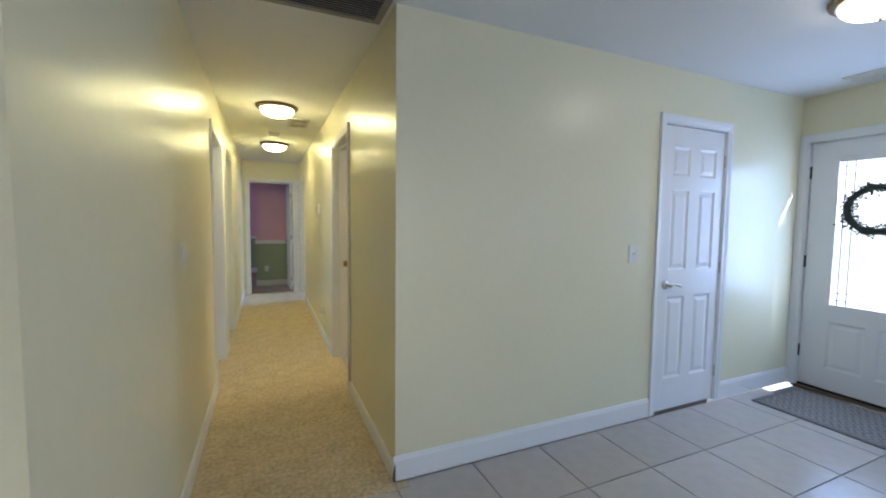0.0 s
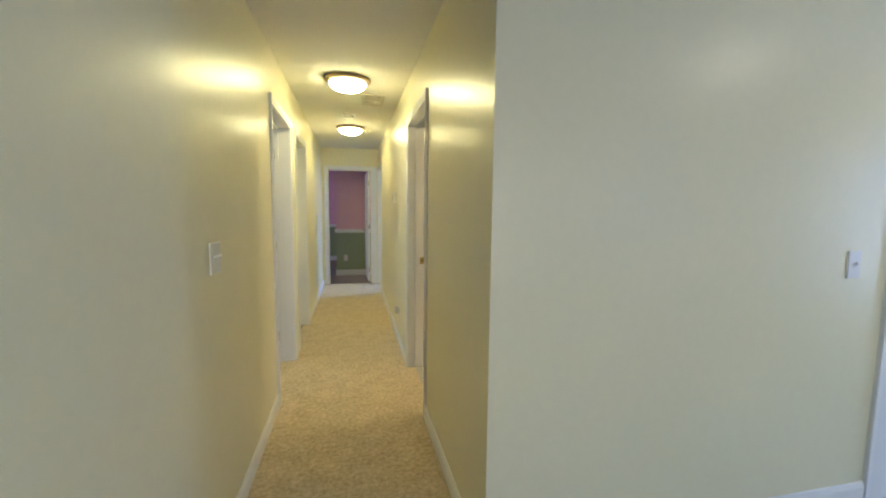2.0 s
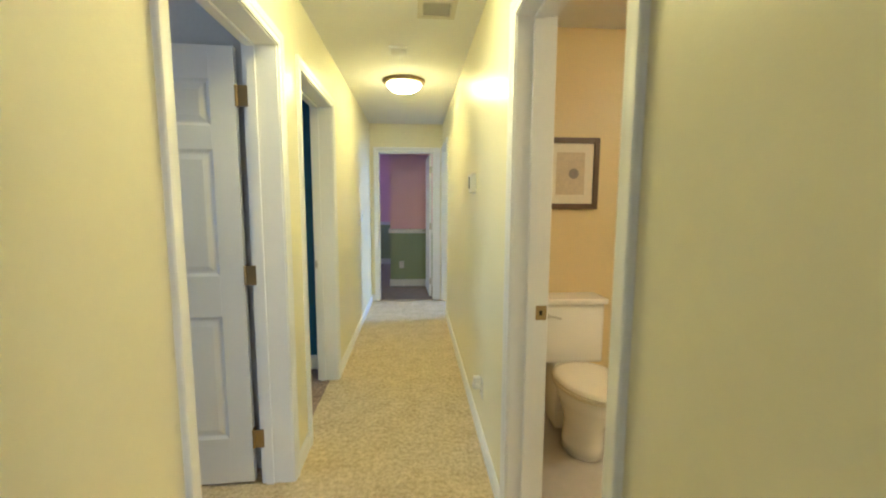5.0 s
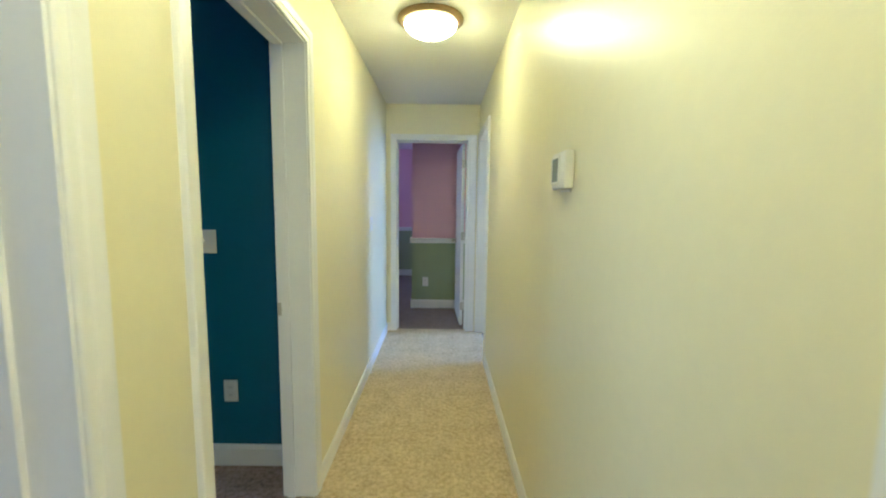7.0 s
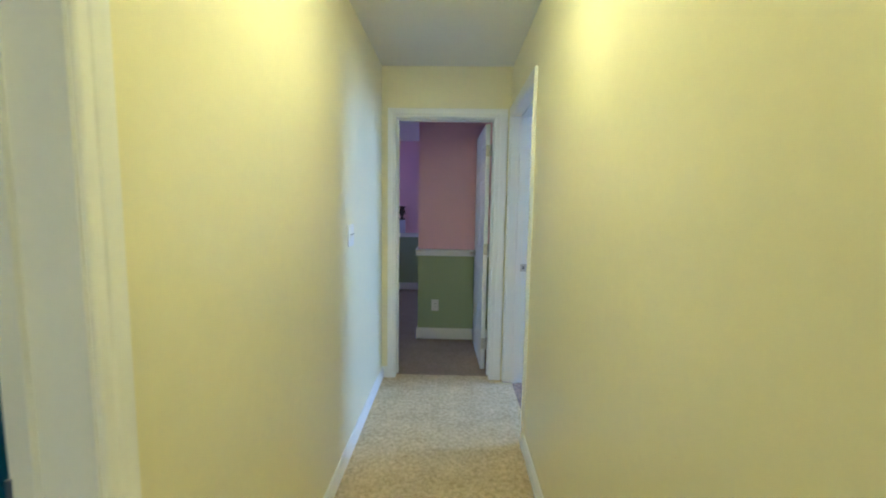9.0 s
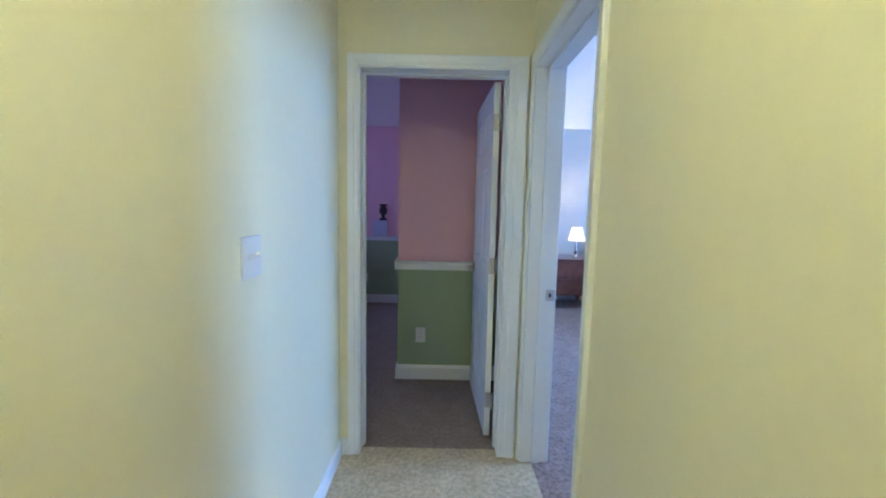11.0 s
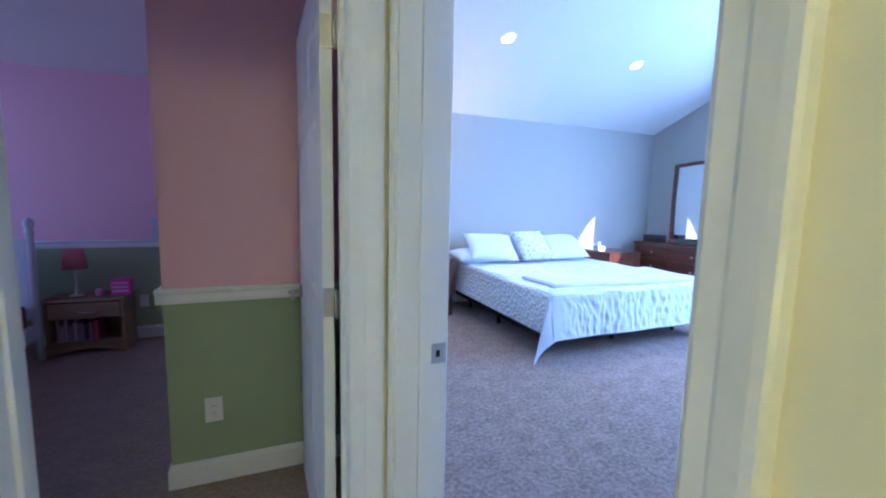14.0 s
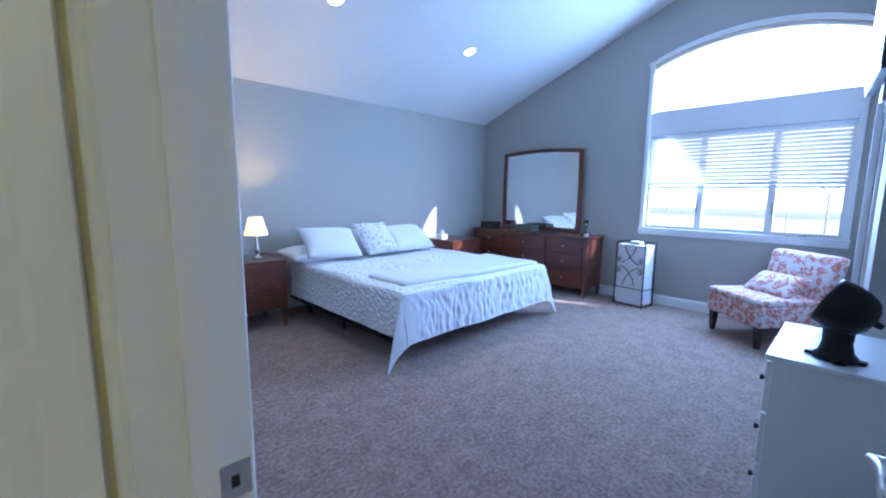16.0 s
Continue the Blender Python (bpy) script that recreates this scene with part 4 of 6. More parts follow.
cyl(bm, (-0.15, -0.185, 0.70), (-0.15, -0.20, 0.70), 0.014, None, 12)
tube(bm, [(-0.15, -0.20, 0.70), (-0.11, -0.205, 0.695), (-0.07, -0.205, 0.685)], 0.006, 8)
part("flush_lever", bm, NICKEL, toilet, "chrome flush lever")

pf = thing("framed_picture", pose(1.19, 5.30, 1.552), "small dark-framed print with a cream mat on the tan wall", "picture")
bm = bmesh.new()
for a, b, c, d in ((-0.18, -0.145, -0.22, 0.22), (0.145, 0.18, -0.22, 0.22), (-0.145, 0.145, 0.185, 0.22), (-0.145, 0.145, -0.22, -0.185)):
    box(bm, a, b, -0.022, 0, c, d, 0.004)
part("frame", bm, mat("dark_frame_wood", (0.09, 0.05, 0.03), 0.4), pf, "dark brown wooden frame")
part("mat_board", box(bmesh.new(), -0.145, 0.145, -0.010, -0.002, -0.185, 0.185), mat("cream_mat_board", (0.72, 0.67, 0.56), 0.8), pf, "cream mat board")
part("print", box(bmesh.new(), -0.09, 0.09, -0.0125, -0.0101, -0.13, 0.13), mat("sepia_print", (0.55, 0.46, 0.32), 0.7, vary=0.15, scale=20), pf, "faded beige print")
bm = bmesh.new()
lathe(bm, [(0.03, 0), (0.032, 0.0012), (0.012, 0.002), (0.001, 0.001)], seg=20)
bmesh.ops.transform(bm, matrix=pose(0.02, -0.0126, 0.0, 90), verts=bm.verts)
part("motif", bm, mat("grey_motif", (0.25, 0.22, 0.2), 0.7), pf, "round grey motif")

CX0, CX1, CY0, CY1 = 1.79, 2.50, 4.80, 5.285
cab = thing("tall_cabinet", pose(0, 0, 0), "tall cherry wood linen cabinet with doors and drawers", "cabinet")
bm = bmesh.new()
box(bm, CX0, CX1, CY0, CY1, 0.0, 2.19, 0.003)
part("body", bm, DKCHERRY, cab, "dark stained side panels")
part("crown", box(bmesh.new(), CX0 + 0.004, CX1 + 0.02, CY0 - 0.03, CY0 + 0.05, 2.15, 2.2, 0.008), CHERRY, cab)
xm = (CX0 + CX1) / 2
FRONT = CY0 - 0.001


def cab_front(name, x0, x1, z0, z1, knob):
    bm = bmesh.new()
    ff = 0.055 if name == "door" else 0.03
    for a, b, c, d in ((x0, x0 + ff, z0, z1), (x1 - ff, x1, z0, z1), (x0 + ff, x1 - ff, z0, z0 + ff), (x0 + ff, x1 - ff, z1 - ff, z1)):
        box(bm, a, b, FRONT - 0.02, FRONT, c, d, 0.003)
    box(bm, x0 + ff, x1 - ff, FRONT - 0.012, FRONT, z0 + ff, z1 - ff)
    p = part(name, bm, CHERRY, cab)
    bm = bmesh.new()
    lathe(bm, [(0.006, 0), (0.005, 0.012), (0.014, 0.018), (0.013, 0.026), (0.001, 0.029)], seg=16)
    bmesh.ops.transform(bm, matrix=pose(knob[0], FRONT - 0.02, knob[1], 90), verts=bm.verts)
    part("knob", bm, NICKEL, p, "pewter knob", True)


for x0, x1, kx in ((CX0 + 0.02, xm - 0.003, xm - 0.03), (xm + 0.003, CX1 - 0.02, xm + 0.03)):
    cab_front("door", x0, x1, 0.86, 2.13, (kx, 1.15))
for z0, z1 in ((0.72, 0.845), (0.42, 0.705), (0.10, 0.405)):
    cab_front("drawer", CX0 + 0.02, CX1 - 0.02, z0, z1, (xm - 0.1, (z0 + z1) / 2))

# ---- teal bedroom ----
BLUEQ = bpy.data.materials.new("blue_patterned_quilt")
BLUEQ.use_nodes = True
tq = BLUEQ.node_tree
vq = tq.nodes.new("ShaderNodeTexVoronoi")
vq.inputs["Scale"].default_value = 9
rq = tq.nodes.new("ShaderNodeValToRGB")
rq.color_ramp.interpolation = "CONSTANT"
for pos, col in ((0.0, (0.02, 0.06, 0.42)), (0.35, (0.45, 0.5, 0.55)), (0.55, (0.04, 0.12, 0.5)), (0.75, (0.35, 0.12, 0.15)), (0.85, (0.3, 0.4, 0.6))):
    e = rq.color_ramp.elements.new(pos)
    e.color = (*col, 1)
co = tq.nodes.new("ShaderNodeTexCoord")
tq.links.new(co.outputs["Object"], vq.inputs["Vector"])
tq.links.new(vq.outputs["Color"], rq.inputs[0])
tq.links.new(rq.outputs[0], tq.nodes["Principled BSDF"].inputs["Base Color"])
tq.nodes["Principled BSDF"].inputs["Roughness"].default_value = 0.9
BLUEC = mat("royal_blue_blanket", (0.015, 0.05, 0.38), 0.9, vary=0.2, sheen=0.3)
GREYB = mat("grey_bed_base", (0.11, 0.10, 0.10), 0.8)


def pillow(name, m, w, l, h, material, label, group=""):
    """A stuffed pillow lying in its local xy plane."""
    bm = bmesh.new()
    n = 18
    sides = []
    rng = random.Random(int(w * 1000) + len(label))
    ph = [rng.uniform(0, 6) for _ in range(4)]
    for sgn in (1, -1):
        grid = []
        for i in range(n + 1):
            row = []
            for k in range(n + 1):
                u, v = 2 * i / n - 1, 2 * k / n - 1
                e = (max(1 - abs(u) ** 2.6, 0) * max(1 - abs(v) ** 2.6, 0)) ** 0.55
                pin = 1 - 0.07 * (1 - abs(v) ** 2) * abs(u) ** 3
                pin2 = 1 - 0.07 * (1 - abs(u) ** 2) * abs(v) ** 3
                wr = 0.07 * math.sin(3 * u + 2 * v + ph[0]) + 0.05 * math.sin(5 * v - 3 * u + ph[1])
                row.append(bm.verts.new((w / 2 * u * pin, l / 2 * v * pin2, sgn * h / 2 * e * (1 + wr))))
            grid.append(row)
        for i in range(n):
            for k in range(n):
                bm.faces.new((grid[i][k], grid[i + 1][k], grid[i + 1][k + 1], grid[i][k + 1]))
    bmesh.ops.remove_doubles(bm, verts=bm.verts, dist=0.0006)
    o = solid(name, bm, material, label, "pillow", group, "", True)
    o.matrix_basis = m
    return o


def cloth_sheet(x0, x1, yf, yh, top, hang_side, hang_foot, nx, ny, extra=None, both=True, flare=0.16, droop=0.0):
    """A cover over a bed: flat on top, hanging over the sides and the foot at the low-y end, with drooping corners."""
    bm = bmesh.new()
    xs = np.linspace(x0 - hang_side, x1 + (hang_side if both else 0), nx)
    ys = np.linspace(yf - hang_foot, yh, ny)
    rows = []
    for yv in ys:
        row = []
        for xv in xs:
            dx = max(x0 - xv, xv - x1, 0.0)
            sx = -1 if xv < x0 else 1
            dy = max(yf - yv, 0.0)
            d = (dx ** 2.6 + dy ** 2.6) ** (1 / 2.6)
            r = 0.05
            z, ox, oy = top, 0.0, 0.0
            if d > 0:
                bend = min(d / r, math.pi / 2)
                out = r * math.sin(bend) if d < r * math.pi / 2 else r + 0.10 * (d - r * math.pi / 2)
                drop = r * (1 - math.cos(bend)) if d < r * math.pi / 2 else r + 0.985 * (d - r * math.pi / 2)
                hy = math.hypot(dx, dy)
                ox, oy = sx * out * dx / hy, -out * dy / hy
                if dx > 0.02 and dy > 0.02:
                    f = min(dx, dy)
                    ox += sx * flare * f
                    oy -= 0.06 * f
                    drop += droop * f
                z = top - drop
            x = min(max(xv, x0), x1) + ox
            y = max(yv, yf) + oy
            z += 0.012 * noise.noise((xv * 2.3, yv * 2.3, 1.7)) if d == 0 else 0.0
            if extra:
                ex, ey, ez = extra(xv, yv, dx, dy, d)
                x, y, z = x + ex, y + ey, z + ez
            row.append(bm.verts.new((x, y, max(z, 0.012))))
        rows.append(row)
    for a, b in zip(rows, rows[1:]):
        for k in range(nx - 1):
            bm.faces.new((a[k], a[k + 1], b[k + 1], b[k]))
    return bm


tb = thing("teal_room_bed", pose(0, 0, 0), "low single bed with a grey base in the teal bedroom", "bed")
part("base", box(bmesh.new(), -4.6, -2.72, 7.50, 8.95, 0.02, 0.26, 0.02), GREYB, tb, "dark grey fabric base")
part("mattress", box(bmesh.new(), -4.6, -2.74, 7.52, 8.93, 0.26, 0.50, 0.05), PLASTIC, tb)
bm = cloth_sheet(-4.55, -2.74, 7.53, 8.95, 0.515, 0.25, 0.24, 60, 50, lambda xv, yv, dx, dy, d: (0, 0.012 * math.sin(xv * 30) if dy > 0.05 else 0, 0.02 * noise.noise((xv * 4, yv * 4, 3))))
solid("patterned_quilt", bm, BLUEQ, "blue and white patterned quilt on the bed", "quilt", "", "", True)
bm = cloth_sheet(-3.25, -2.80, 7.56, 8.1, 0.55, 0.10, 0.22, 30, 30, lambda xv, yv, dx, dy, d: (0, 0, 0.05 * noise.noise((xv * 5, yv * 5, 8))))
solid("blue_blanket", bm, BLUEC, "crumpled royal blue blanket thrown over the bed", "blanket", "", "", True)
pillow("pillow", pose(-3.6, 8.6, 0.62, 15, 0, 10), 0.6, 0.42, 0.16, BLUEQ, "blue patterned pillow on the bed")
wp = thing("wall_poster", pose(-3.45, 8.995, 1.72), "small pale poster on the teal wall", "poster")
part("sheet", box(bmesh.new(), -0.16, 0.16, -0.004, 0, -0.22, 0.22), mat("pale_poster_paper", (0.5, 0.55, 0.6), 0.6, vary=0.3, scale=18), wp)

# ---- pink room ----
OAK = wood("pale_oak", (0.20, 0.12, 0.07), (0.34, 0.22, 0.13), 0.5, 10, (1, 8, 8))
PNX0, PNX1, PNY = -1.51, -0.97, 11.55
ns = thing("pink_room_nightstand", pose(0, 0, 0), "pale wooden nightstand with a drawer and a book shelf", "nightstand")
part("top", box(bmesh.new(), PNX0 - 0.015, PNX1 + 0.015, PNY - 0.015, 11.88, 0.455, 0.48, 0.004), OAK, ns)
part("side_panel", box(bmesh.new(), PNX0, PNX0 + 0.02, PNY, 11.87, 0, 0.455), OAK, ns)
part("side_panel", box(bmesh.new(), PNX1 - 0.02, PNX1, PNY, 11.87, 0, 0.455), OAK, ns)
part("back_panel", box(bmesh.new(), PNX0 + 0.02, PNX1 - 0.02, 11.85, 11.865, 0.06, 0.455), OAK, ns)
part("shelf", box(bmesh.new(), PNX0 + 0.02, PNX1 - 0.02, PNY + 0.01, 11.85, 0.085, 0.105), OAK, ns)
dr = part("drawer", box(bmesh.new(), PNX0 + 0.024, PNX1 - 0.024, PNY - 0.004, 11.83, 0.31, 0.445, 0.003), OAK, ns)
part("handle", tube(bmesh.new(), [(-1.28, PNY - 0.006, 0.375), (-1.26, PNY - 0.03, 0.37), (-1.215, PNY - 0.034, 0.368), (-1.17, PNY - 0.03, 0.37), (-1.15, PNY - 0.006, 0.375)], 0.005, 8), NICKEL, dr, "metal bow handle")
bm = bmesh.new()
vs0, vs1 = [], []
for k in range(13):
    x = PNX0 + 0.02 + (PNX1 - PNX0 - 0.04) * k / 12
    zz = 0.045 * math.sin(math.pi * k / 12) if 0 < k < 12 else 0.0
    for yv, lst in ((PNY, vs0), (PNY + 0.018, vs1)):
        lst.append((bm.verts.new((x, yv, zz)), bm.verts.new((x, yv, 0.085))))
for lst in (vs0, vs1):
    for a, b in zip(lst, lst[1:]):
        bm.faces.new((a[0], b[0], b[1], a[1]))
for a, b, c, d in zip(vs0, vs0[1:], vs1, vs1[1:]):
    bm.faces.new((a[0], b[0], d[0], c[0]))
part("arched_apron", bm, OAK, ns)
rng = random.Random(8)
x = PNX0 + 0.05
for k in range(9):
    wv, hv = rng.uniform(0.016, 0.04), rng.uniform(0.13, 0.185)
    bk = solid("book", box(bmesh.new(), 0, wv, 0, 0.13, 0, hv, 0.002), mat("book_cover", rng.choice([(0.35, 0.05, 0.12), (0.5, 0.4, 0.4), (0.12, 0.05, 0.1), (0.3, 0.2, 0.3), (0.2, 0.08, 0.05)]), 0.6), "closed book standing on the nightstand shelf", "book", "books on the nightstand shelf")
    bk.matrix_basis = pose(x, PNY + 0.06, 0.105)
    x += wv + 0.006
    if x > PNX1 - 0.09:
        break
PINKSH = mat("pink_lamp_shade", (0.55, 0.16, 0.2), 0.7)
pl = thing("pink_table_lamp", pose(-1.34, 11.71, 0.48), "unlit table lamp with a pink shade on the nightstand", "table lamp")
bm = bmesh.new()
lathe(bm, [(0.05, 0), (0.05, 0.012), (0.015, 0.02), (0.01, 0.12), (0.012, 0.24), (0.006, 0.26)], seg=20)
part("base", bm, NICKEL, pl, "slim metal base", True)
bm = bmesh.new()
lathe(bm, [(0.085, 0.235), (0.07, 0.40)], seg=24)
part("shade", bm, PINKSH, pl, "pink cloth shade", True)
px = thing("pink_box", pose(-1.00, 11.67, 0.48), "bright pink striped keepsake box on the nightstand", "box")
bm = bmesh.new()
box(bm, -0.07, 0.07, -0.05, 0.05, 0, 0.14, 0.006)
HOTP = mat("hot_pink_plastic", (0.70, 0.06, 0.30), 0.4)
part("body", bm, HOTP, px)
for z in (0.03, 0.065, 0.10):
    part("stripe", box(bmesh.new(), -0.058, 0.058, -0.053, -0.0495, z, z + 0.016), mat("lilac_stripe", (0.55, 0.35, 0.7), 0.5), px, "lilac stripe")
bm = bmesh.new()
lathe(bm, [(0.02, 0), (0.035, 0.02), (0.03, 0.05), (0.012, 0.065), (0.001, 0.066)], seg=20)
o = solid("piggy_bank", bm, mat("glossy_pink_ceramic", (0.6, 0.25, 0.4), 0.2), "small glossy pink trinket jar on the nightstand", "jar", "", "", True)
o.location = (-1.16, 11.65, 0.48)
gb = thing("pink_room_bed", pose(0, 0, 0), "white painted wooden bed with turned posts", "bed")
WHITEW = mat("white_painted_wood", (0.70, 0.72, 0.78), 0.4)
for yv in (11.5, 10.0):
    bm = bmesh.new()
    lathe(bm, [(0.03, 0), (0.032, 0.9), (0.026, 1.03), (0.034, 1.05), (0.02, 1.07), (0.034, 1.10), (0.036, 1.125), (0.025, 1.155), (0.001, 1.165)], (-1.53, yv, 0), 20)
    part("post", bm, WHITEW, gb, "turned white post", True)
part("headboard", box(bmesh.new(), -2.5, -1.545, 11.47, 11.53, 0.35, 1.0, 0.01), WHITEW, gb)
part("mattress", box(bmesh.new(), -2.5, -1.56, 9.9, 11.46, 0.25, 0.48, 0.05), mat("plum_bedspread", (0.16, 0.05, 0.10), 0.9, vary=0.3), gb, "dark plum bedspread")
part("side_rail", box(bmesh.new(), -1.57, -1.53, 10.02, 11.48, 0.18, 0.30, 0.006), WHITEW, gb)
fg = thing("framed_figure_print", pose(-0.70, 11.876, 0.944), "small pale card with a dark figurine above the rail", "figurine")
part("card", box(bmesh.new(), -0.10, 0.10, -0.012, 0.0, 0.0, 0.21, 0.003), mat("pale_lilac_card", (0.55, 0.55, 0.7), 0.7), fg, "pale card")
bm = bmesh.new()
lathe(bm, [(0.001, 0.21), (0.05, 0.21), (0.05, 0.235), (0.02, 0.25), (0.03, 0.29), (0.055, 0.32), (0.05, 0.37), (0.03, 0.40), (0.055, 0.41), (0.05, 0.43), (0.001, 0.435)], (0.045, -0.006, 0), 16)
for vv in bm.verts:
    vv.co.y = -0.006 + (vv.co.y + 0.006) * 0.25
part("dark_shape", bm, mat("dark_brown_resin", (0.04, 0.025, 0.025), 0.5), fg, "dark brown shape", True)

# ---- master bedroom window ----
win = tagged(new("window_1"), "tall white arched window with blinds over casement sashes", "window", "", "structure")
bm = bmesh.new()
prof = [(0.0, 0.0), (0.0, 0.016), (0.02, 0.020), (0.045, 0.020), (0.05, 0.014), (0.05, 0.0)]
rowsets = []
for u, v in prof:
    row = [(BX - v, WIN[0] - u, WIN_LO - 0.02), (BX - v, WIN[0] - u, SPRING)]
    for k in range(1, 24):
        yv = WIN[0] - u + (WIN[1] - WIN[0] + 2 * u) * k / 24
        row.append((BX - v, yv, max(arch_z(yv, u), SPRING)))
    row += [(BX - v, WIN[1] + u, SPRING), (BX - v, WIN[1] + u, WIN_LO - 0.02)]
    rowsets.append([bm.verts.new(p) for p in row])
for p, q in zip(rowsets, rowsets[1:]):
    for k in range(len(p) - 1):
        bm.faces.new((p[k], p[k + 1], q[k + 1], q[k]))
part("window_frame", bm, TRIM, win, "white casing with an arched head")
bm = bmesh.new()
box(bm, BX - 0.03, BX + 0.10, WIN[0] - 0.06, WIN[1] + 0.06, WIN_LO - 0.035, WIN_LO, 0.006)
box(bm, BX - 0.016, BX - 0.001, WIN[0] - 0.055, WIN[1] + 0.055, WIN_LO - 0.085, WIN_LO - 0.036, 0.003)
part("window_sill", bm, TRIM, win, "white sill and apron")
for yv in (WIN[0] - 0.03, WIN[1] + 0.03):
    part("corner_block", box(bmesh.new(), BX - 0.026, BX - 0.001, yv - 0.032, yv + 0.032, SPRING - 0.03, SPRING + 0.035, 0.004), TRIM, win)
PANE = thin_glass("clear_window_glass", 0.04, 0.02)
M1, M2 = 9.06, 8.40
GXI = BX + 0.07
for a, b in ((WIN[0], M2), (M2, M1), (M1, WIN[1])):
    bm = bmesh.new()
    f = 0.035
    z0, z1 = WIN_LO, WIN_MID0
    for p, q, c, d in ((a, a + f, z0, z1), (b - f, b, z0, z1), (a + f, b - f, z0, z0 + f), (a + f, b - f, z1 - f, z1)):
        box(bm, BX + 0.045, BX + 0.10, p, q, c, d, 0.003)
    s = part("sash", bm, TRIM, win, "white casement sash")
    g = part("pane", box(bmesh.new(), GXI, GXI + 0.004, a + f, b - f, z0 + f, z1 - f), PANE, s)
    g.visible_shadow = False
    if (a, b) != (M2, M1):
        bm = bmesh.new()
        box(bm, BX + 0.02, BX + 0.046, (a + b) / 2 - 0.03, (a + b) / 2 + 0.03, z0 + 0.001, z0 + 0.022, 0.005)
        tube(bm, [(BX + 0.03, (a + b) / 2, z0 + 0.02), (BX + 0.01, (a + b) / 2 - 0.02, z0 + 0.03), (BX + 0.012, (a + b) / 2 - 0.07, z0 + 0.022)], 0.006, 8)
        part("crank", bm, NICKEL, s, "grey casement crank")
        part("sash_lock", box(bmesh.new(), BX + 0.03, BX + 0.045, (b - 0.03 if a == WIN[0] else a + 0.01), (b - 0.01 if a == WIN[0] else a + 0.03), 1.17, 1.30, 0.004), NICKEL, s)
bm = bmesh.new()
for yv in (8.134, 8.72):
    box(bm, BX + 0.06, BX + 0.09, yv - 0.005, yv + 0.005, WIN_MID1, arch_z(yv) - 0.002)
box(bm, BX + 0.05, BX + 0.10, WIN[0], WIN[1], WIN_MID1, WIN_MID1 + 0.03)
for k in range(24):
    ya, yb = WIN[0] + (WIN[1] - WIN[0]) * k / 24, WIN[0] + (WIN[1] - WIN[0]) * (k + 1) / 24
    zs = [arch_z(ya), arch_z(yb)]
    v = [bm.verts.new(p) for p in ((BX + 0.05, ya, zs[0]), (BX + 0.05, yb, zs[1]), (BX + 0.05, yb, zs[1] - 0.03), (BX + 0.05, ya, zs[0] - 0.03), (BX + 0.10, ya, zs[0] - 0.03), (BX + 0.10, yb, zs[1] - 0.03))]
    bm.faces.new(v[:4])
    bm.faces.new((v[3], v[2], v[5], v[4]))
tr = part("transom_sash", bm, TRIM, win, "white arched transom sash")
bm = bmesh.new()
n = 24
lo = [bm.verts.new((GXI, WIN[0] + (WIN[1] - WIN[0]) * k / n, WIN_MID1 + 0.03)) for k in range(n + 1)]
hi = [bm.verts.new((GXI, WIN[0] + (WIN[1] - WIN[0]) * k / n, arch_z(WIN[0] + (WIN[1] - WIN[0]) * k / n) - 0.03)) for k in range(n + 1)]
for k in range(n):
    bm.faces.new((lo[k], lo[k + 1], hi[k + 1], hi[k]))
ext = bmesh.ops.extrude_face_region(bm, geom=bm.faces[:])
bmesh.ops.translate(bm, verts=[e for e in ext["geom"] if isinstance(e, bmesh.types.BMVert)], vec=(0.004, 0, 0))
g = part("pane", bm, PANE, tr)
g.visible_shadow = False
part("mid_rail", box(bmesh.new(), BX - 0.012, BX - 0.001, WIN[0], WIN[1], WIN_MID0 + 0.0, WIN_MID1, 0.003), TRIM, win, "broad white band between window and transom")

# Added emissive panel: its glow stands in for the overexposed outdoor view.
structure("backdrop_glow", box(bmesh.new(), 70, 70.3, -90, 110, -1, 40), glow("glowing_distance_panel", (0.95, 0.98, 1.0), 1.6), "plain glowing panel standing in for the bright distance beyond the window")
BARK = mat("pale_grey_bark", (0.62, 0.60, 0.58), 0.9, vary=0.25, scale=8, fine=40, bump=0.4, bump_scale=60)


def bare_tree(m, height, seed):
    """A leafless tree: a tapered trunk and forking limbs down to twigs."""
    t = thing("bare_tree", m, "leafless pale tree standing outside the window", "tree")
    rng = random.Random(seed)
    trunk, limbs = bmesh.new(), bmesh.new()
    cyl(trunk, (0, 0, 0), (0.03, 0.02, height * 0.35), 0.06, 0.045, 10)

    def grow(p, d, l, r, depth):
        q = p + d * l
        cyl(limbs, p, q, r, r * 0.62, 6)
        if depth:
            for _ in range(3 if depth > 2 else 2):
                e = (d + Vector((rng.gauss(0, 0.5), rng.gauss(0, 0.5), rng.uniform(-0.05, 0.35)))).normalized()
                grow(p + d * l * rng.uniform(0.75, 1.0), e, l * rng.uniform(0.6, 0.8), r * 0.6, depth - 1)
    for k in range(5):
        a = k * 1.26 + rng.uniform(-0.3, 0.3)
        grow(Vector((0.03, 0.02, height * 0.34)), Vector((0.6 * math.cos(a), 0.6 * math.sin(a), 0.8)).normalized(), height * 0.24, 0.03, 4)
    part("trunk", trunk, BARK, t)
    part("crown", limbs, BARK, t, "bare forking branches")
    return t


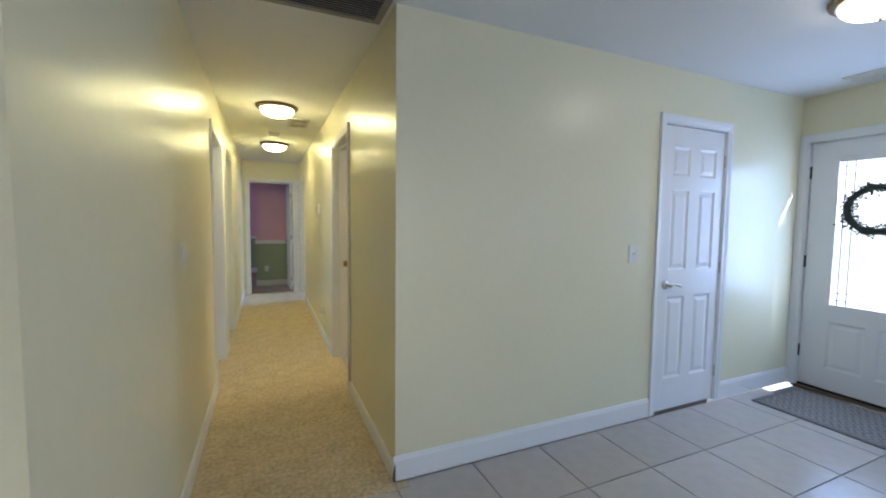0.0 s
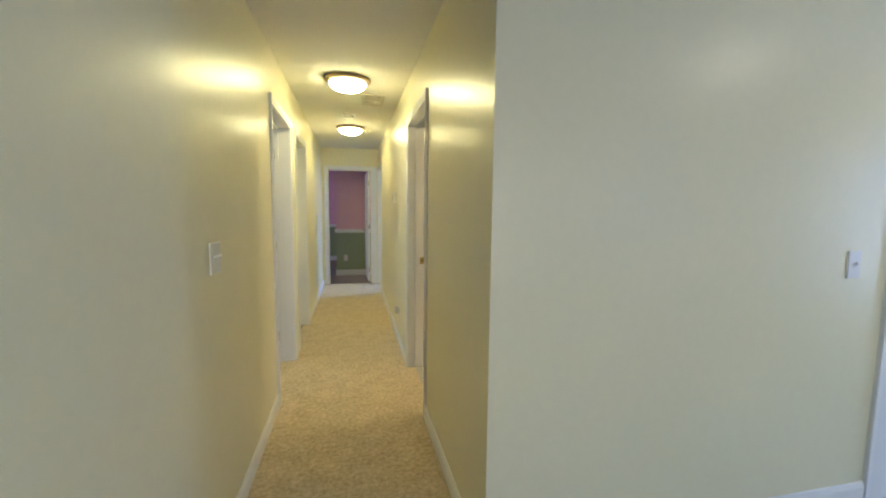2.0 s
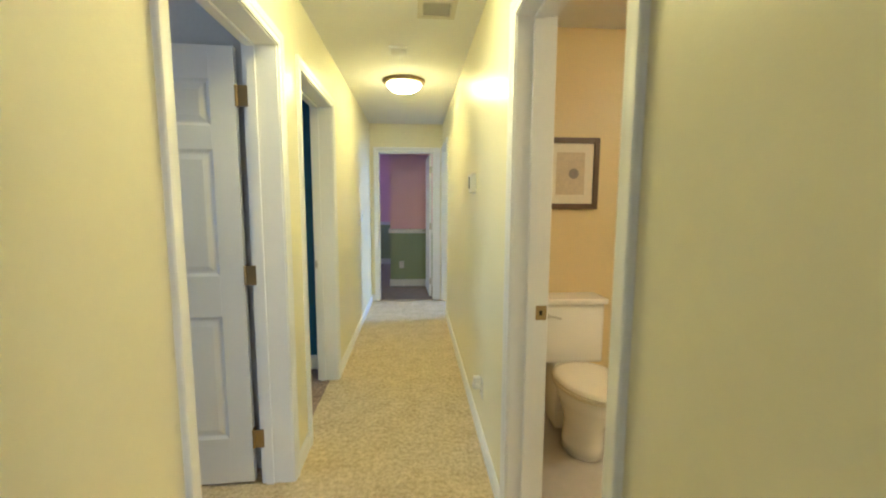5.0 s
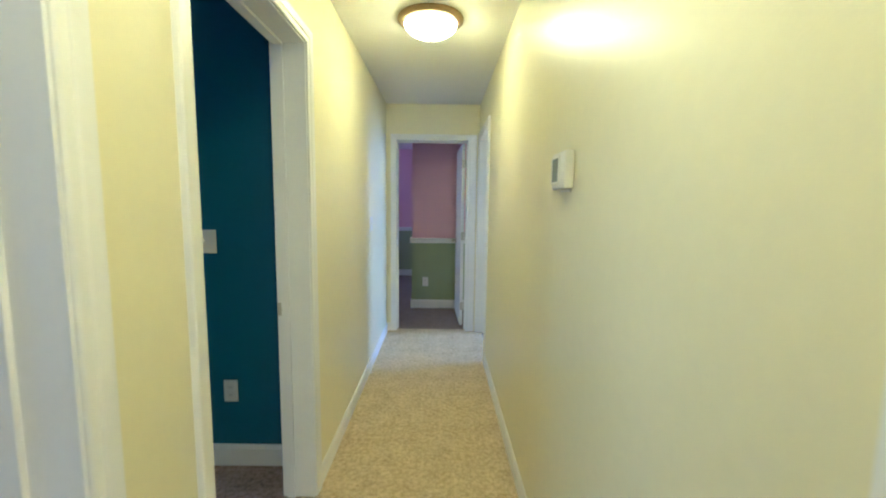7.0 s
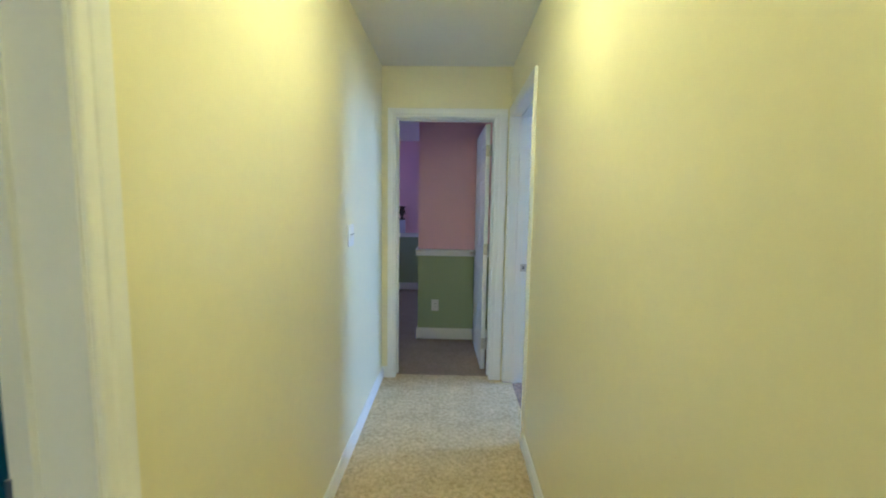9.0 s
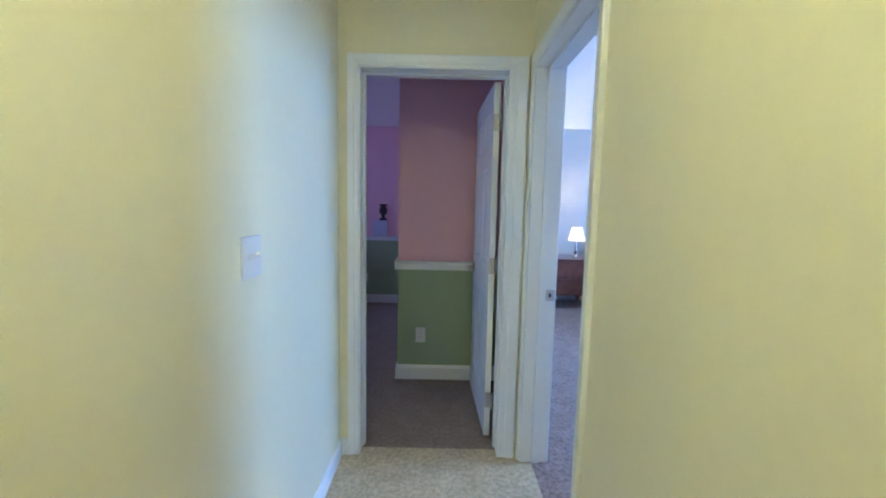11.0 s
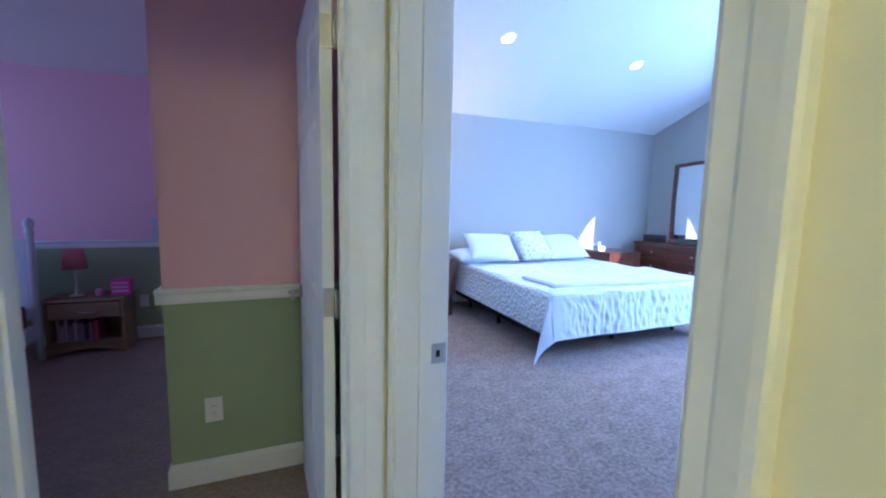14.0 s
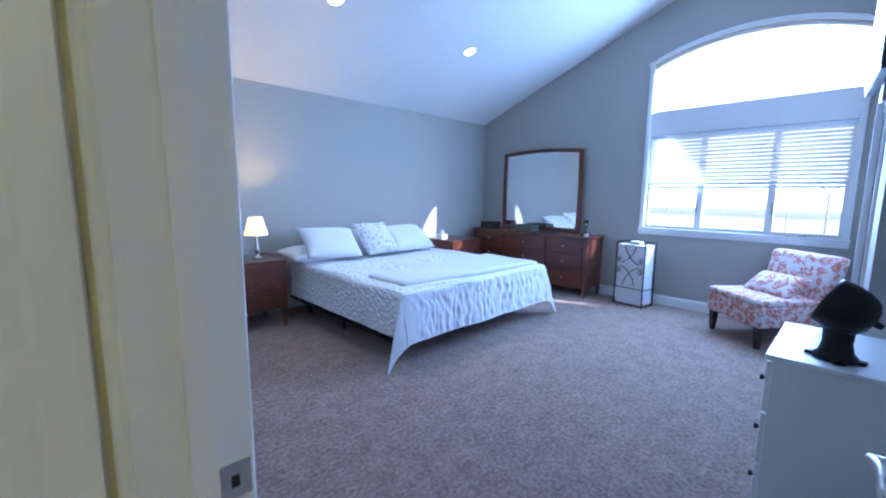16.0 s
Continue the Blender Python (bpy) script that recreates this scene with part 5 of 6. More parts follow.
bare_tree(pose(22.0, 8.6, -0.35), 5.0, 3)
FENCEW = mat("weathered_fence_wood", (0.66, 0.64, 0.62), 0.85, vary=0.2, scale=4, fine=30)
fence = thing("rail_fence", pose(24.0, 0, -0.35), "weathered wooden rail fence beyond the window", "fence")
for k in range(13):
    part("post", box(bmesh.new(), -0.03, 0.03, -2 + k * 2.4 - 0.025, -2 + k * 2.4 + 0.025, 0, 1.32, 0.006), FENCEW, fence)
for z in (0.7, 1.24):
    part("rail", box(bmesh.new(), -0.055, -0.03, -2.2, 27.0, z, z + 0.035, 0.005), FENCEW, fence)
BLIND = mat("white_blind_slat", (0.78, 0.80, 0.82), 0.5, vary=0.02)
bl = thing("window_blind", pose(0, 0, 0), "white slatted blind lowered over the upper half of the window", "blind")
part("headrail", box(bmesh.new(), BX - 0.002, BX + 0.04, WIN[0] + 0.01, WIN[1] - 0.01, 2.045, 2.085, 0.004), BLIND, bl)
bm = bmesh.new()
box(bm, -0.022, 0.022, WIN[0] + 0.015, WIN[1] - 0.015, -0.0012, 0.0012)
slat_me = data("slat", bm, BLIND)
for k in range(14):
    o = new("slat", slat_me)
    o.parent = bl
    o.matrix_basis = pose(BX + 0.018, 0, 2.03 - k * 0.0405, 0, 45, 0)
part("bottom_rail", box(bmesh.new(), BX + 0.0, BX + 0.036, WIN[0] + 0.012, WIN[1] - 0.012, 1.45, 1.475, 0.004), BLIND, bl)
for yv in (8.2, 8.8, 9.4):
    part("ladder_cord", cyl(bmesh.new(), (BX - 0.004, yv, 1.46), (BX - 0.004, yv, 2.05), 0.0015, None, 6), BLIND, bl)

# south side closet jog
wall_along_x("wall_bedroom_closet", SOUTH, 7.66, 3.3, BX, 3.3, [], GREYW, "warm grey painted closet wall")
part("trim_closet_edge", box(bmesh.new(), 4.4, 4.47, 7.66, 7.678, 0, 2.1, 0.004), TRIM, None).name = "trim_closet_edge"
tagged(bpy.data.objects["trim_closet_edge"], "white painted closet door casing", kind="structure")
part("trim_closet_head", box(bmesh.new(), 4.47, 5.4, 7.66, 7.678, 2.03, 2.1, 0.004), TRIM, None)
tagged(bpy.data.objects["trim_closet_head"], "white painted closet head casing", kind="structure")
panel_door("door_bedroom_closet", pose(5.39, 7.686, 0, 0, 0, 180), 0.90, "closed white six-panel closet door", handle=None)
tv = thing("wall_television", pose(3.60, 7.735, 2.20, 0, 0, 4), "black flat television on a wall bracket", "television")
part("bezel", box(bmesh.new(), -0.36, 0.36, -0.02, 0.02, -0.27, 0.27, 0.006), BLACKMETAL, tv)
part("screen", box(bmesh.new(), -0.34, 0.34, 0.0195, 0.022, -0.25, 0.25), mat("black_screen_glass", (0.01, 0.01, 0.012), 0.06), tv, "glossy dark screen")
part("bracket", box(bmesh.new(), -0.05, 0.05, -0.058, -0.02, -0.36, 0.1, 0.005), NICKEL, tv, "grey wall bracket")

# ---- recessed ceiling lights ----
for x, y in ((2.485, 11.065), (4.227, 11.085)):
    t = thing("recessed_light", pose(x, y, roof_z(y), -math.degrees(math.atan(SLOPE))), "round white recessed ceiling light, lit", "recessed light", "recessed bedroom lights")
    bm = bmesh.new()
    lathe(bm, [(0.062, -0.002), (0.064, -0.006), (0.082, -0.005), (0.086, 0.0)], seg=32)
    part("trim_ring", bm, TRIM, t, "white trim ring", True)
    bm = bmesh.new()
    lathe(bm, [(0.063, -0.003), (0.03, -0.0045), (0.001, -0.005)], seg=32)
    spot = bpy.data.lights.new("can_light", "SPOT")
    spot.energy, spot.spot_size, spot.spot_blend, spot.shadow_soft_size, spot.color = 38, radians(115), 0.9, 0.06, (0.86, 0.95, 1.0)
    new("can_light", spot).location = (x, y, roof_z(y) - 0.02)
    part("lens", bm, glow("lit_can_lens", (1.0, 0.97, 0.92), 5.0), t, "bright lit lens", True)

# ---- bed ----
BED_X0, BED_X1, BED_F, BED_H, BED_T = 2.50, 4.43, 10.17, 12.28, 0.58
LINEN = mat("white_cotton", (0.78, 0.79, 0.82), 0.85, vary=0.03, fine=180, bump=0.25, bump_scale=140, sheen=0.2)
TICK = mat("pale_blue_grey_ticking", (0.55, 0.58, 0.66), 0.85, vary=0.05)
bed = thing("bed", pose(0, 0, 0), "large made bed with white bedding on a dark metal frame", "bed")
for y in (BED_F + 0.02, (BED_F + BED_H) / 2, BED_H - 0.06):
    part("frame_rail", box(bmesh.new(), BED_X0 + 0.02, BED_X1 - 0.02, y, y + 0.04, 0.13, 0.165, 0.003), BLACKMETAL, bed)
for x in (BED_X0 + 0.01, BED_X1 - 0.05):
    part("frame_rail", box(bmesh.new(), x, x + 0.04, BED_F + 0.06, BED_H, 0.125, 0.172, 0.003), BLACKMETAL, bed, "dark metal side rail")
for x in (BED_X0 + 0.1, (BED_X0 + BED_X1) / 2, BED_X1 - 0.1):
    for y in (BED_F + 0.25, (BED_F + BED_H) / 2 + 0.02, BED_H - 0.3):
        part("leg", cyl(bmesh.new(), (x, y, 0), (x, y, 0.13), 0.022, 0.02, 12), BLACKMETAL, bed)
part("box_spring", box(bmesh.new(), BED_X0 + 0.005, BED_X1 - 0.005, BED_F + 0.005, BED_H, 0.168, 0.34, 0.025), TICK, bed, "pale box spring")
part("mattress", box(bmesh.new(), BED_X0, BED_X1, BED_F, BED_H, 0.34, BED_T - 0.008, 0.05), LINEN, bed)


def puckers(xv, yv, dx, dy, d):
    """Ruched, irregular pleats on the foot drop, small seersucker puffs elsewhere."""
    ex = ey = ez = 0.0
    if dy > 0.05 and dx < 0.06:
        band = 0.45 + 0.55 * math.sin((dy + 0.03 * noise.noise((xv * 2, 0, 3))) * 2 * math.pi / 0.12)
        pleat = noise.noise((xv * 17 + 2.5 * noise.noise((xv * 2, dy * 5, 1)), dy * 4.5, 5.0)) + 0.5 * noise.noise((xv * 34, dy * 9, 2.0))
        pleat *= min(max((xv - BED_X0 - 0.02) / 0.22, 0.0), 1.0)
        ey = -0.024 * pleat * (0.35 + 0.65 * abs(band)) - 0.03 * noise.noise((xv * 2.2, dy * 2, 9))
    elif d == 0:
        ez = 0.010 * noise.noise((xv * 34, yv * 24, 2)) + 0.007 * noise.noise((xv * 10, yv * 34, 6))
    elif dx > 0.03 and dy <= 0.05:
        sgn = -1 if xv < 3 else 1
        ex = sgn * (0.012 * noise.noise((dx * 40, yv * 26, 0)) + 0.03 * noise.noise((yv * 1.7, dx * 3, 7)))
    else:
        ex = 0.02 * noise.noise((xv * 4, yv * 4, 3))
        ey = 0.02 * noise.noise((xv * 4, yv * 4, 8))
    return ex, ey, ez


bm = cloth_sheet(BED_X0 - 0.01, BED_X1 + 0.01, BED_F - 0.015, BED_H - 0.22, BED_T + 0.012, 0.39, 0.435, 330, 300, puckers, flare=0.42, droop=0.22)
solid("comforter", bm, LINEN, "white puckered cotton comforter hanging to the floor at the corners", "comforter", "", "", True)
bm = bmesh.new()
FOLD = []
for i in range(61):
    row = []
    for k in range(25):
        u, v = i / 60, k / 24
        x = BED_X0 + 0.10 + (BED_X1 - 0.01 - BED_X0 - 0.10) * u
        y = BED_F + 0.02 + 0.10 * (1 - u) ** 2 * (1 - v) + (0.62 + 0.12 * u) * v
        z = BED_T + 0.05 + 0.008 * noise.noise((x * 3, y * 3, 4)) + 0.004 * noise.noise((x * 14, y * 9, 2)) - (0.012 if k in (0, 24) or i in (0, 60) else 0)
        row.append(bm.verts.new((x, y, z)))
    FOLD.append(row)
for a, b in zip(FOLD, FOLD[1:]):
    for k in range(24):
        bm.faces.new((a[k], a[k + 1], b[k + 1], b[k]))
ext = bmesh.ops.extrude_face_region(bm, geom=bm.faces[:])
bmesh.ops.translate(bm, verts=[e for e in ext["geom"] if isinstance(e, bmesh.types.BMVert)], vec=(0, 0, -0.03))
solid("folded_blanket", bm, mat("soft_white_blanket", (0.70, 0.71, 0.74), 0.9, vary=0.04, bump=0.3, bump_scale=90, sheen=0.3), "flat folded white blanket across the foot of the bed", "blanket", "", "", True)

FLORAL = bpy.data.materials.new("grey_floral_cotton")
FLORAL.use_nodes = True


def floral(m, ground, petals, centre, scale, size=0.42):
    """Printed flowers: rings and petals round scattered cells, on a plain ground."""
    t = m.node_tree
    b = t.nodes["Principled BSDF"]
    co = t.nodes.new("ShaderNodeTexCoord")
    nz = t.nodes.new("ShaderNodeTexNoise")
    nz.inputs["Scale"].default_value = scale * 1.7
    mx = t.nodes.new("ShaderNodeMix")
    mx.data_type = "VECTOR"
    mx.inputs["Factor"].default_value = 0.05
    vo = t.nodes.new("ShaderNodeTexVoronoi")
    vo.inputs["Scale"].default_value, vo.inputs["Randomness"].default_value = scale, 0.75
    rp = t.nodes.new("ShaderNodeValToRGB")
    rp.color_ramp.interpolation = "CONSTANT"
    els = [(0.0, centre), (0.10, petals), (0.17, ground), (0.20, petals), (size - 0.09, ground), (size - 0.06, petals), (size, ground)]
    rp.color_ramp.elements[0].position, rp.color_ramp.elements[0].color = 0.0, (*els[0][1], 1)
    rp.color_ramp.elements[1].position, rp.color_ramp.elements[1].color = els[1][0], (*els[1][1], 1)
    for p, c in els[2:]:
        e = rp.color_ramp.elements.new(p)
        e.color = (*c, 1)
    t.links.new(co.outputs["Object"], nz.inputs["Vector"])
    t.links.new(co.outputs["Object"], mx.inputs["A"])
    t.links.new(nz.outputs["Color"], mx.inputs["B"])
    t.links.new(mx.outputs["Result"], vo.inputs["Vector"])
    t.links.new(vo.outputs["Distance"], rp.inputs[0])
    n2 = t.nodes.new("ShaderNodeTexNoise")
    n2.inputs["Scale"].default_value = scale * 2.5
    t.links.new(co.outputs["Object"], n2.inputs["Vector"])
    lf = t.nodes.new("ShaderNodeValToRGB")
    lf.color_ramp.interpolation = "CONSTANT"
    lf.color_ramp.elements[0].color = (0, 0, 0, 1)
    lf.color_ramp.elements[1].position, lf.color_ramp.elements[1].color = 0.57, (1, 1, 1, 1)
    t.links.new(n2.outputs["Fac"], lf.inputs[0])
    mc = t.nodes.new("ShaderNodeMix")
    mc.data_type = "RGBA"
    t.links.new(lf.outputs[0], mc.inputs["Factor"])
    t.links.new(rp.outputs[0], mc.inputs[6])
    mc.inputs[7].default_value = (*ground, 1)
    t.links.new(mc.outputs[2], b.inputs["Base Color"])
    b.inputs["Roughness"].default_value = 0.85
    return m


floral(FLORAL, (0.74, 0.75, 0.78), (0.36, 0.36, 0.40), (0.28, 0.28, 0.32), 19, 0.38)
PZ = BED_T + 0.03
pillow("pillow", pose(2.64, 12.00, PZ + 0.07, 8, 0, 4), 0.62, 0.44, 0.17, LINEN, "white pillow lying flat at the bed head", "bed pillows")
pillow("pillow", pose(2.81, 11.86, PZ + 0.19, 38, 3, -6), 0.66, 0.48, 0.19, LINEN, "plump white pillow propped at the bed head", "bed pillows")
pillow("throw_pillow", pose(3.42, 11.84, PZ + 0.20, 48, 0, 5), 0.50, 0.48, 0.17, FLORAL, "white throw pillow with grey floral print", "bed pillows")
pillow("pillow", pose(3.96, 11.90, PZ + 0.17, 35, 0, 2), 0.66, 0.48, 0.19, LINEN, "plump white pillow in bright sun", "bed pillows")
pillow("pillow", pose(4.06, 12.07, PZ + 0.10, 12, 0, -3), 0.62, 0.44, 0.17, LINEN, "white pillow lying flat behind another", "bed pillows")
pillow("pillow", pose(3.31, 12.09, PZ + 0.14, 40, 0, -3), 0.62, 0.44, 0.17, LINEN, "white pillow behind the floral one", "bed pillows")

# ---- nightstands and lamp ----
MAHOG = wood("dark_cherry_furniture", (0.075, 0.022, 0.012), (0.17, 0.055, 0.03), 0.3, 9, (6, 0.7, 6), coat=0.3)


def nightstand(m, label):
    """Front faces -y; local origin at the middle of the back on the floor."""
    t = thing("nightstand", m, label, "nightstand", "bedroom nightstands")
    w, d, h = 0.58, 0.58, 0.69
    bm = bmesh.new()
    box(bm, -w / 2 - 0.01, w / 2 + 0.01, -d - 0.012, 0, h - 0.025, h, 0.006)
    part("top", bm, MAHOG, t)
    part("body", box(bmesh.new(), -w / 2, w / 2, -d, 0, 0.19, h - 0.025, 0.003), MAHOG, t)
    for z0, z1 in ((0.205, 0.42), (0.43, 0.65)):
        bm = bmesh.new()
        box(bm, -w / 2 + 0.045, w / 2 - 0.045, -d - 0.012, -d + 0.0, z0, z1, 0.004)
        part("drawer", bm, MAHOG, t)
    for sx in (-1, 1):
        for y in (-d + 0.02, -0.03):
            bm = bmesh.new()
            bmesh.ops.create_cone(bm, cap_ends=True, segments=4, radius1=0.027, radius2=0.038, depth=0.19, matrix=pose(sx * (w / 2 - 0.024), y, 0.095, 0, 0, 45))
            part("leg", bm, MAHOG, t)
    return t


nightstand(pose(1.935, 12.285, 0), "cherry wood nightstand beside the bed holding a lit lamp")
nightstand(pose(4.93, 12.29, 0), "cherry wood nightstand half hidden behind the bed")
tissue = thing("tissue_box", pose(4.72, 12.02, 0.69), "small white tissue box on the nightstand", "tissue box")
part("box", box(bmesh.new(), -0.06, 0.06, -0.06, 0.06, 0, 0.07, 0.006), PLASTIC, tissue)
bm = bmesh.new()
lathe(bm, [(0.012, 0.07), (0.03, 0.09), (0.02, 0.115), (0.035, 0.13)], seg=9)
part("tissue", bm, LINEN, tissue, "white tissue")
tl = thing("table_lamp", pose(2.035, 11.95, 0.69), "lit table lamp with a white shade and turned silver base", "table lamp")
bm = bmesh.new()
lathe(bm, [(0.048, 0), (0.050, 0.010), (0.030, 0.018), (0.014, 0.032), (0.017, 0.05), (0.026, 0.085), (0.021, 0.12), (0.013, 0.14), (0.018, 0.15), (0.011, 0.16), (0.010, 0.20), (0.006, 0.235)], seg=28)
part("base", bm, mat("polished_nickel", (0.65, 0.62, 0.58), 0.12, metal=1.0), tl, "polished silver base", True)
SHADE = mat("lit_white_shade", (1.0, 0.88, 0.66), 0.8, vary=0.0, emit=0.25)
st = SHADE.node_tree
tr_sh = st.nodes.new("ShaderNodeBsdfTranslucent")
tr_sh.inputs["Color"].default_value = (1.0, 0.95, 0.85, 1)
mx_sh = st.nodes.new("ShaderNodeMixShader")
mx_sh.inputs[0].default_value = 0.35
st.links.new(st.nodes["Principled BSDF"].outputs[0], mx_sh.inputs[1])
st.links.new(tr_sh.outputs[0], mx_sh.inputs[2])
st.links.new(mx_sh.outputs[0], st.nodes["Material Output"].inputs["Surface"])
bm = bmesh.new()
lathe(bm, [(0.112, 0.235), (0.114, 0.237), (0.066, 0.42), (0.064, 0.42), (0.110, 0.239)], seg=36)
part("shade", bm, SHADE, tl, "glowing white cloth shade", True)
bm = bmesh.new()
bmesh.ops.create_uvsphere(bm, u_segments=16, v_segments=10, radius=0.028, matrix=pose(0, 0, 0.345))
part("bulb", bm, glow("lit_bulb", (1.0, 0.68, 0.28), 800.0), tl, "lit bulb", True)

# ---- dresser, mirror and things on it ----
DX0, DX1, DY0, DY1, DH = 5.50, 5.97, 10.14, 12.08, 0.815
dres = thing("dresser", pose(0, 0, 0), "long cherry wood dresser with nickel knobs below a mirror", "dresser")
bm = bmesh.new()
box(bm, DX0 - 0.015, DX1 + 0.01, DY0 - 0.015, DY1 + 0.015, DH - 0.03, DH, 0.006)
part("top", bm, MAHOG, dres)
part("body", box(bmesh.new(), DX0 + 0.012, DX1, DY0 + 0.01, DY1 - 0.01, 0.12, DH - 0.03, 0.003), MAHOG, dres)
cols = [(DY0 + 0.06, DY0 + 0.60), (DY0 + 0.615, DY1 - 0.615), (DY1 - 0.60, DY1 - 0.06)]
for ya, yb in cols:
    for z0, z1 in ((0.15, 0.35), (0.36, 0.575), (0.585, 0.77)):
        bm = bmesh.new()
        box(bm, DX0 - 0.002, DX0 + 0.014, ya, yb, z0, z1, 0.004)
        p = part("drawer", bm, MAHOG, dres)
        bm = bmesh.new()
        lathe(bm, [(0.006, 0), (0.005, 0.012), (0.014, 0.018), (0.013, 0.025), (0.001, 0.028)], seg=14)
        bmesh.ops.transform(bm, matrix=pose(DX0 - 0.002, (ya + yb) / 2, (z0 + z1) / 2, 0, -90), verts=bm.verts)
        part("knob", bm, NICKEL, p, "round nickel knob", True)
for y in (DY0 + 0.025, DY1 - 0.025):
    for x in (DX0 + 0.022, DX1 - 0.03):
        bm = bmesh.new()
        box(bm, x - 0.024, x + 0.024, y - 0.027, y + 0.027, 0.0, DH - 0.03, 0.004)
        for vv in bm.verts:
            if vv.co.z < 0.02:
                vv.co.x = x + (vv.co.x - x) * 0.7
                vv.co.y = y + (vv.co.y - y) * 0.7
        part("leg", bm, MAHOG, dres)

MIR_Y0, MIR_Y1, MZ0, MZ1, MXF = 10.47, 11.81, 0.82, 1.99, 5.90
MIRROR = bpy.data.materials.new("mirror_glass")
MIRROR.use_nodes = True
mb = MIRROR.node_tree.nodes["Principled BSDF"]
mb.inputs["Metallic"].default_value, mb.inputs["Roughness"].default_value = 1.0, 0.01
mb.inputs["Base Color"].default_value = (0.86, 0.89, 0.9, 1)
mir = thing("dresser_mirror", pose(0, 0, 0), "cherry-framed mirror with an arched top standing on the dresser", "mirror")


def mir_edge(k, n, inset):
    """Top edge height along the mirror's width."""
    s = k / n
    return MZ1 - inset + 0.035 * math.sin(math.pi * s)


bm = bmesh.new()
n = 20
ymid, FW = (MIR_Y0 + MIR_Y1) / 2, 0.06
outer = [(MIR_Y0 + 0.015, MZ0)] + [(MIR_Y0 - 0.012 * math.sin(math.pi * k / n), MZ0 + (MZ1 - MZ0) * k / n) for k in range(1, n)] + [(MIR_Y0 + (MIR_Y1 - MIR_Y0) * k / n, mir_edge(k, n, 0)) for k in range(n + 1)] + [(MIR_Y1 + 0.012 * math.sin(math.pi * k / n), MZ0 + (MZ1 - MZ0) * k / n) for k in range(n - 1, 0, -1)] + [(MIR_Y1 - 0.015, MZ0)]
inner = []
for y, z in outer:
    yy = ymid + (y - ymid) * (1 - 2 * FW / (MIR_Y1 - MIR_Y0))
    zz = MZ0 + FW + (z - MZ0) * (1 - (2 * FW - 0.01) / (MZ1 - MZ0 + 0.035))
    inner.append((yy, zz))
ringf = [[bm.verts.new((x, y, z)) for y, z in ring] for x, ring in ((MXF, outer), (MXF, inner), (MXF + 0.014, inner))]
ringb = [bm.verts.new((MXF + 0.03, y, z)) for y, z in outer]
m = len(outer)
for a, b in ((ringf[0], ringf[1]), (ringf[1], ringf[2]), (ringb, ringf[0])):
    for k in range(m):
        bm.faces.new((a[k], a[(k + 1) % m], b[(k + 1) % m], b[k]))
part("frame", bm, MAHOG, mir, "cherry wood frame")
bm = bmesh.new()
vs = [bm.verts.new((MXF + 0.012, y, z)) for y, z in inner]
bm.faces.new(vs)
ext = bmesh.ops.extrude_face_region(bm, geom=bm.faces[:])
bmesh.ops.translate(bm, verts=[e for e in ext["geom"] if isinstance(e, bmesh.types.BMVert)], vec=(0.006, 0, 0))
part("mirror_glass", bm, MIRROR, mir, "mirror glass")
for y in (10.68, 11.6):
    part("support", box(bmesh.new(), MXF + 0.031, MXF + 0.055, y - 0.03, y + 0.03, 0.50, 1.5, 0.003), MAHOG, mir)

LEATHER = mat("black_leather", (0.025, 0.018, 0.016), 0.45, vary=0.1, bump=0.3, bump_scale=120)
jb = thing("jewelry_box", pose(5.70, 11.90, DH), "dark leather jewelry box on the dresser", "box")
part("body", box(bmesh.new(), -0.09, 0.09, -0.13, 0.13, 0, 0.075, 0.006), LEATHER, jb)
part("lid", box(bmesh.new(), -0.092, 0.092, -0.132, 0.132, 0.077, 0.105, 0.008), LEATHER, jb)
jb2 = thing("wooden_box", pose(5.72, 11.58, DH), "small brown wooden box on the dresser", "box")
part("body", box(bmesh.new(), -0.05, 0.05, -0.08, 0.08, 0, 0.06, 0.005), MAHOG, jb2)
WICKER = mat("grey_green_wicker", (0.11, 0.12, 0.10), 0.8, vary=0.3, fine=120, bump=0.6, bump_scale=150)
bs = thing("basket", pose(5.70, 11.25, DH), "grey-green woven basket on the dresser", "basket")
bm = bmesh.new()
for a, b, c, d in ((-0.11, 0.11, -0.18, -0.165), (-0.11, 0.11, 0.165, 0.18), (-0.11, -0.095, -0.165, 0.165), (0.095, 0.11, -0.165, 0.165)):
    box(bm, a, b, c, d, 0, 0.08, 0.004)
box(bm, -0.095, 0.095, -0.165, 0.165, 0, 0.01)
part("body", bm, WICKER, bs)
part("rim", tube(bmesh.new(), [(-0.105, -0.175, 0.082), (0.105, -0.175, 0.082), (0.105, 0.175, 0.082), (-0.105, 0.175, 0.082), (-0.105, -0.175, 0.082)], 0.008, 8), WICKER, bs)
ty = thing("tray", pose(5.67, 10.82, DH), "flat dark oval tray on the dresser", "tray")
bm = bmesh.new()
lathe(bm, [(0.001, 0.004), (0.10, 0.004), (0.125, 0.014), (0.13, 0.012), (0.105, 0.0), (0.001, 0.0)], seg=28)
for vv in bm.verts:
    vv.co.y *= 1.35
part("dish", bm, LEATHER, ty, "", True)
gv = thing("glass_vase", pose(5.74, 10.29, DH), "slim clear glass bottle on the dresser", "bottle")
CLEAR = mat("clear_glass", (0.95, 0.97, 0.97), 0.03, vary=0)
CLEAR.node_tree.nodes["Principled BSDF"].inputs["Transmission Weight"].default_value = 1.0
bm = bmesh.new()
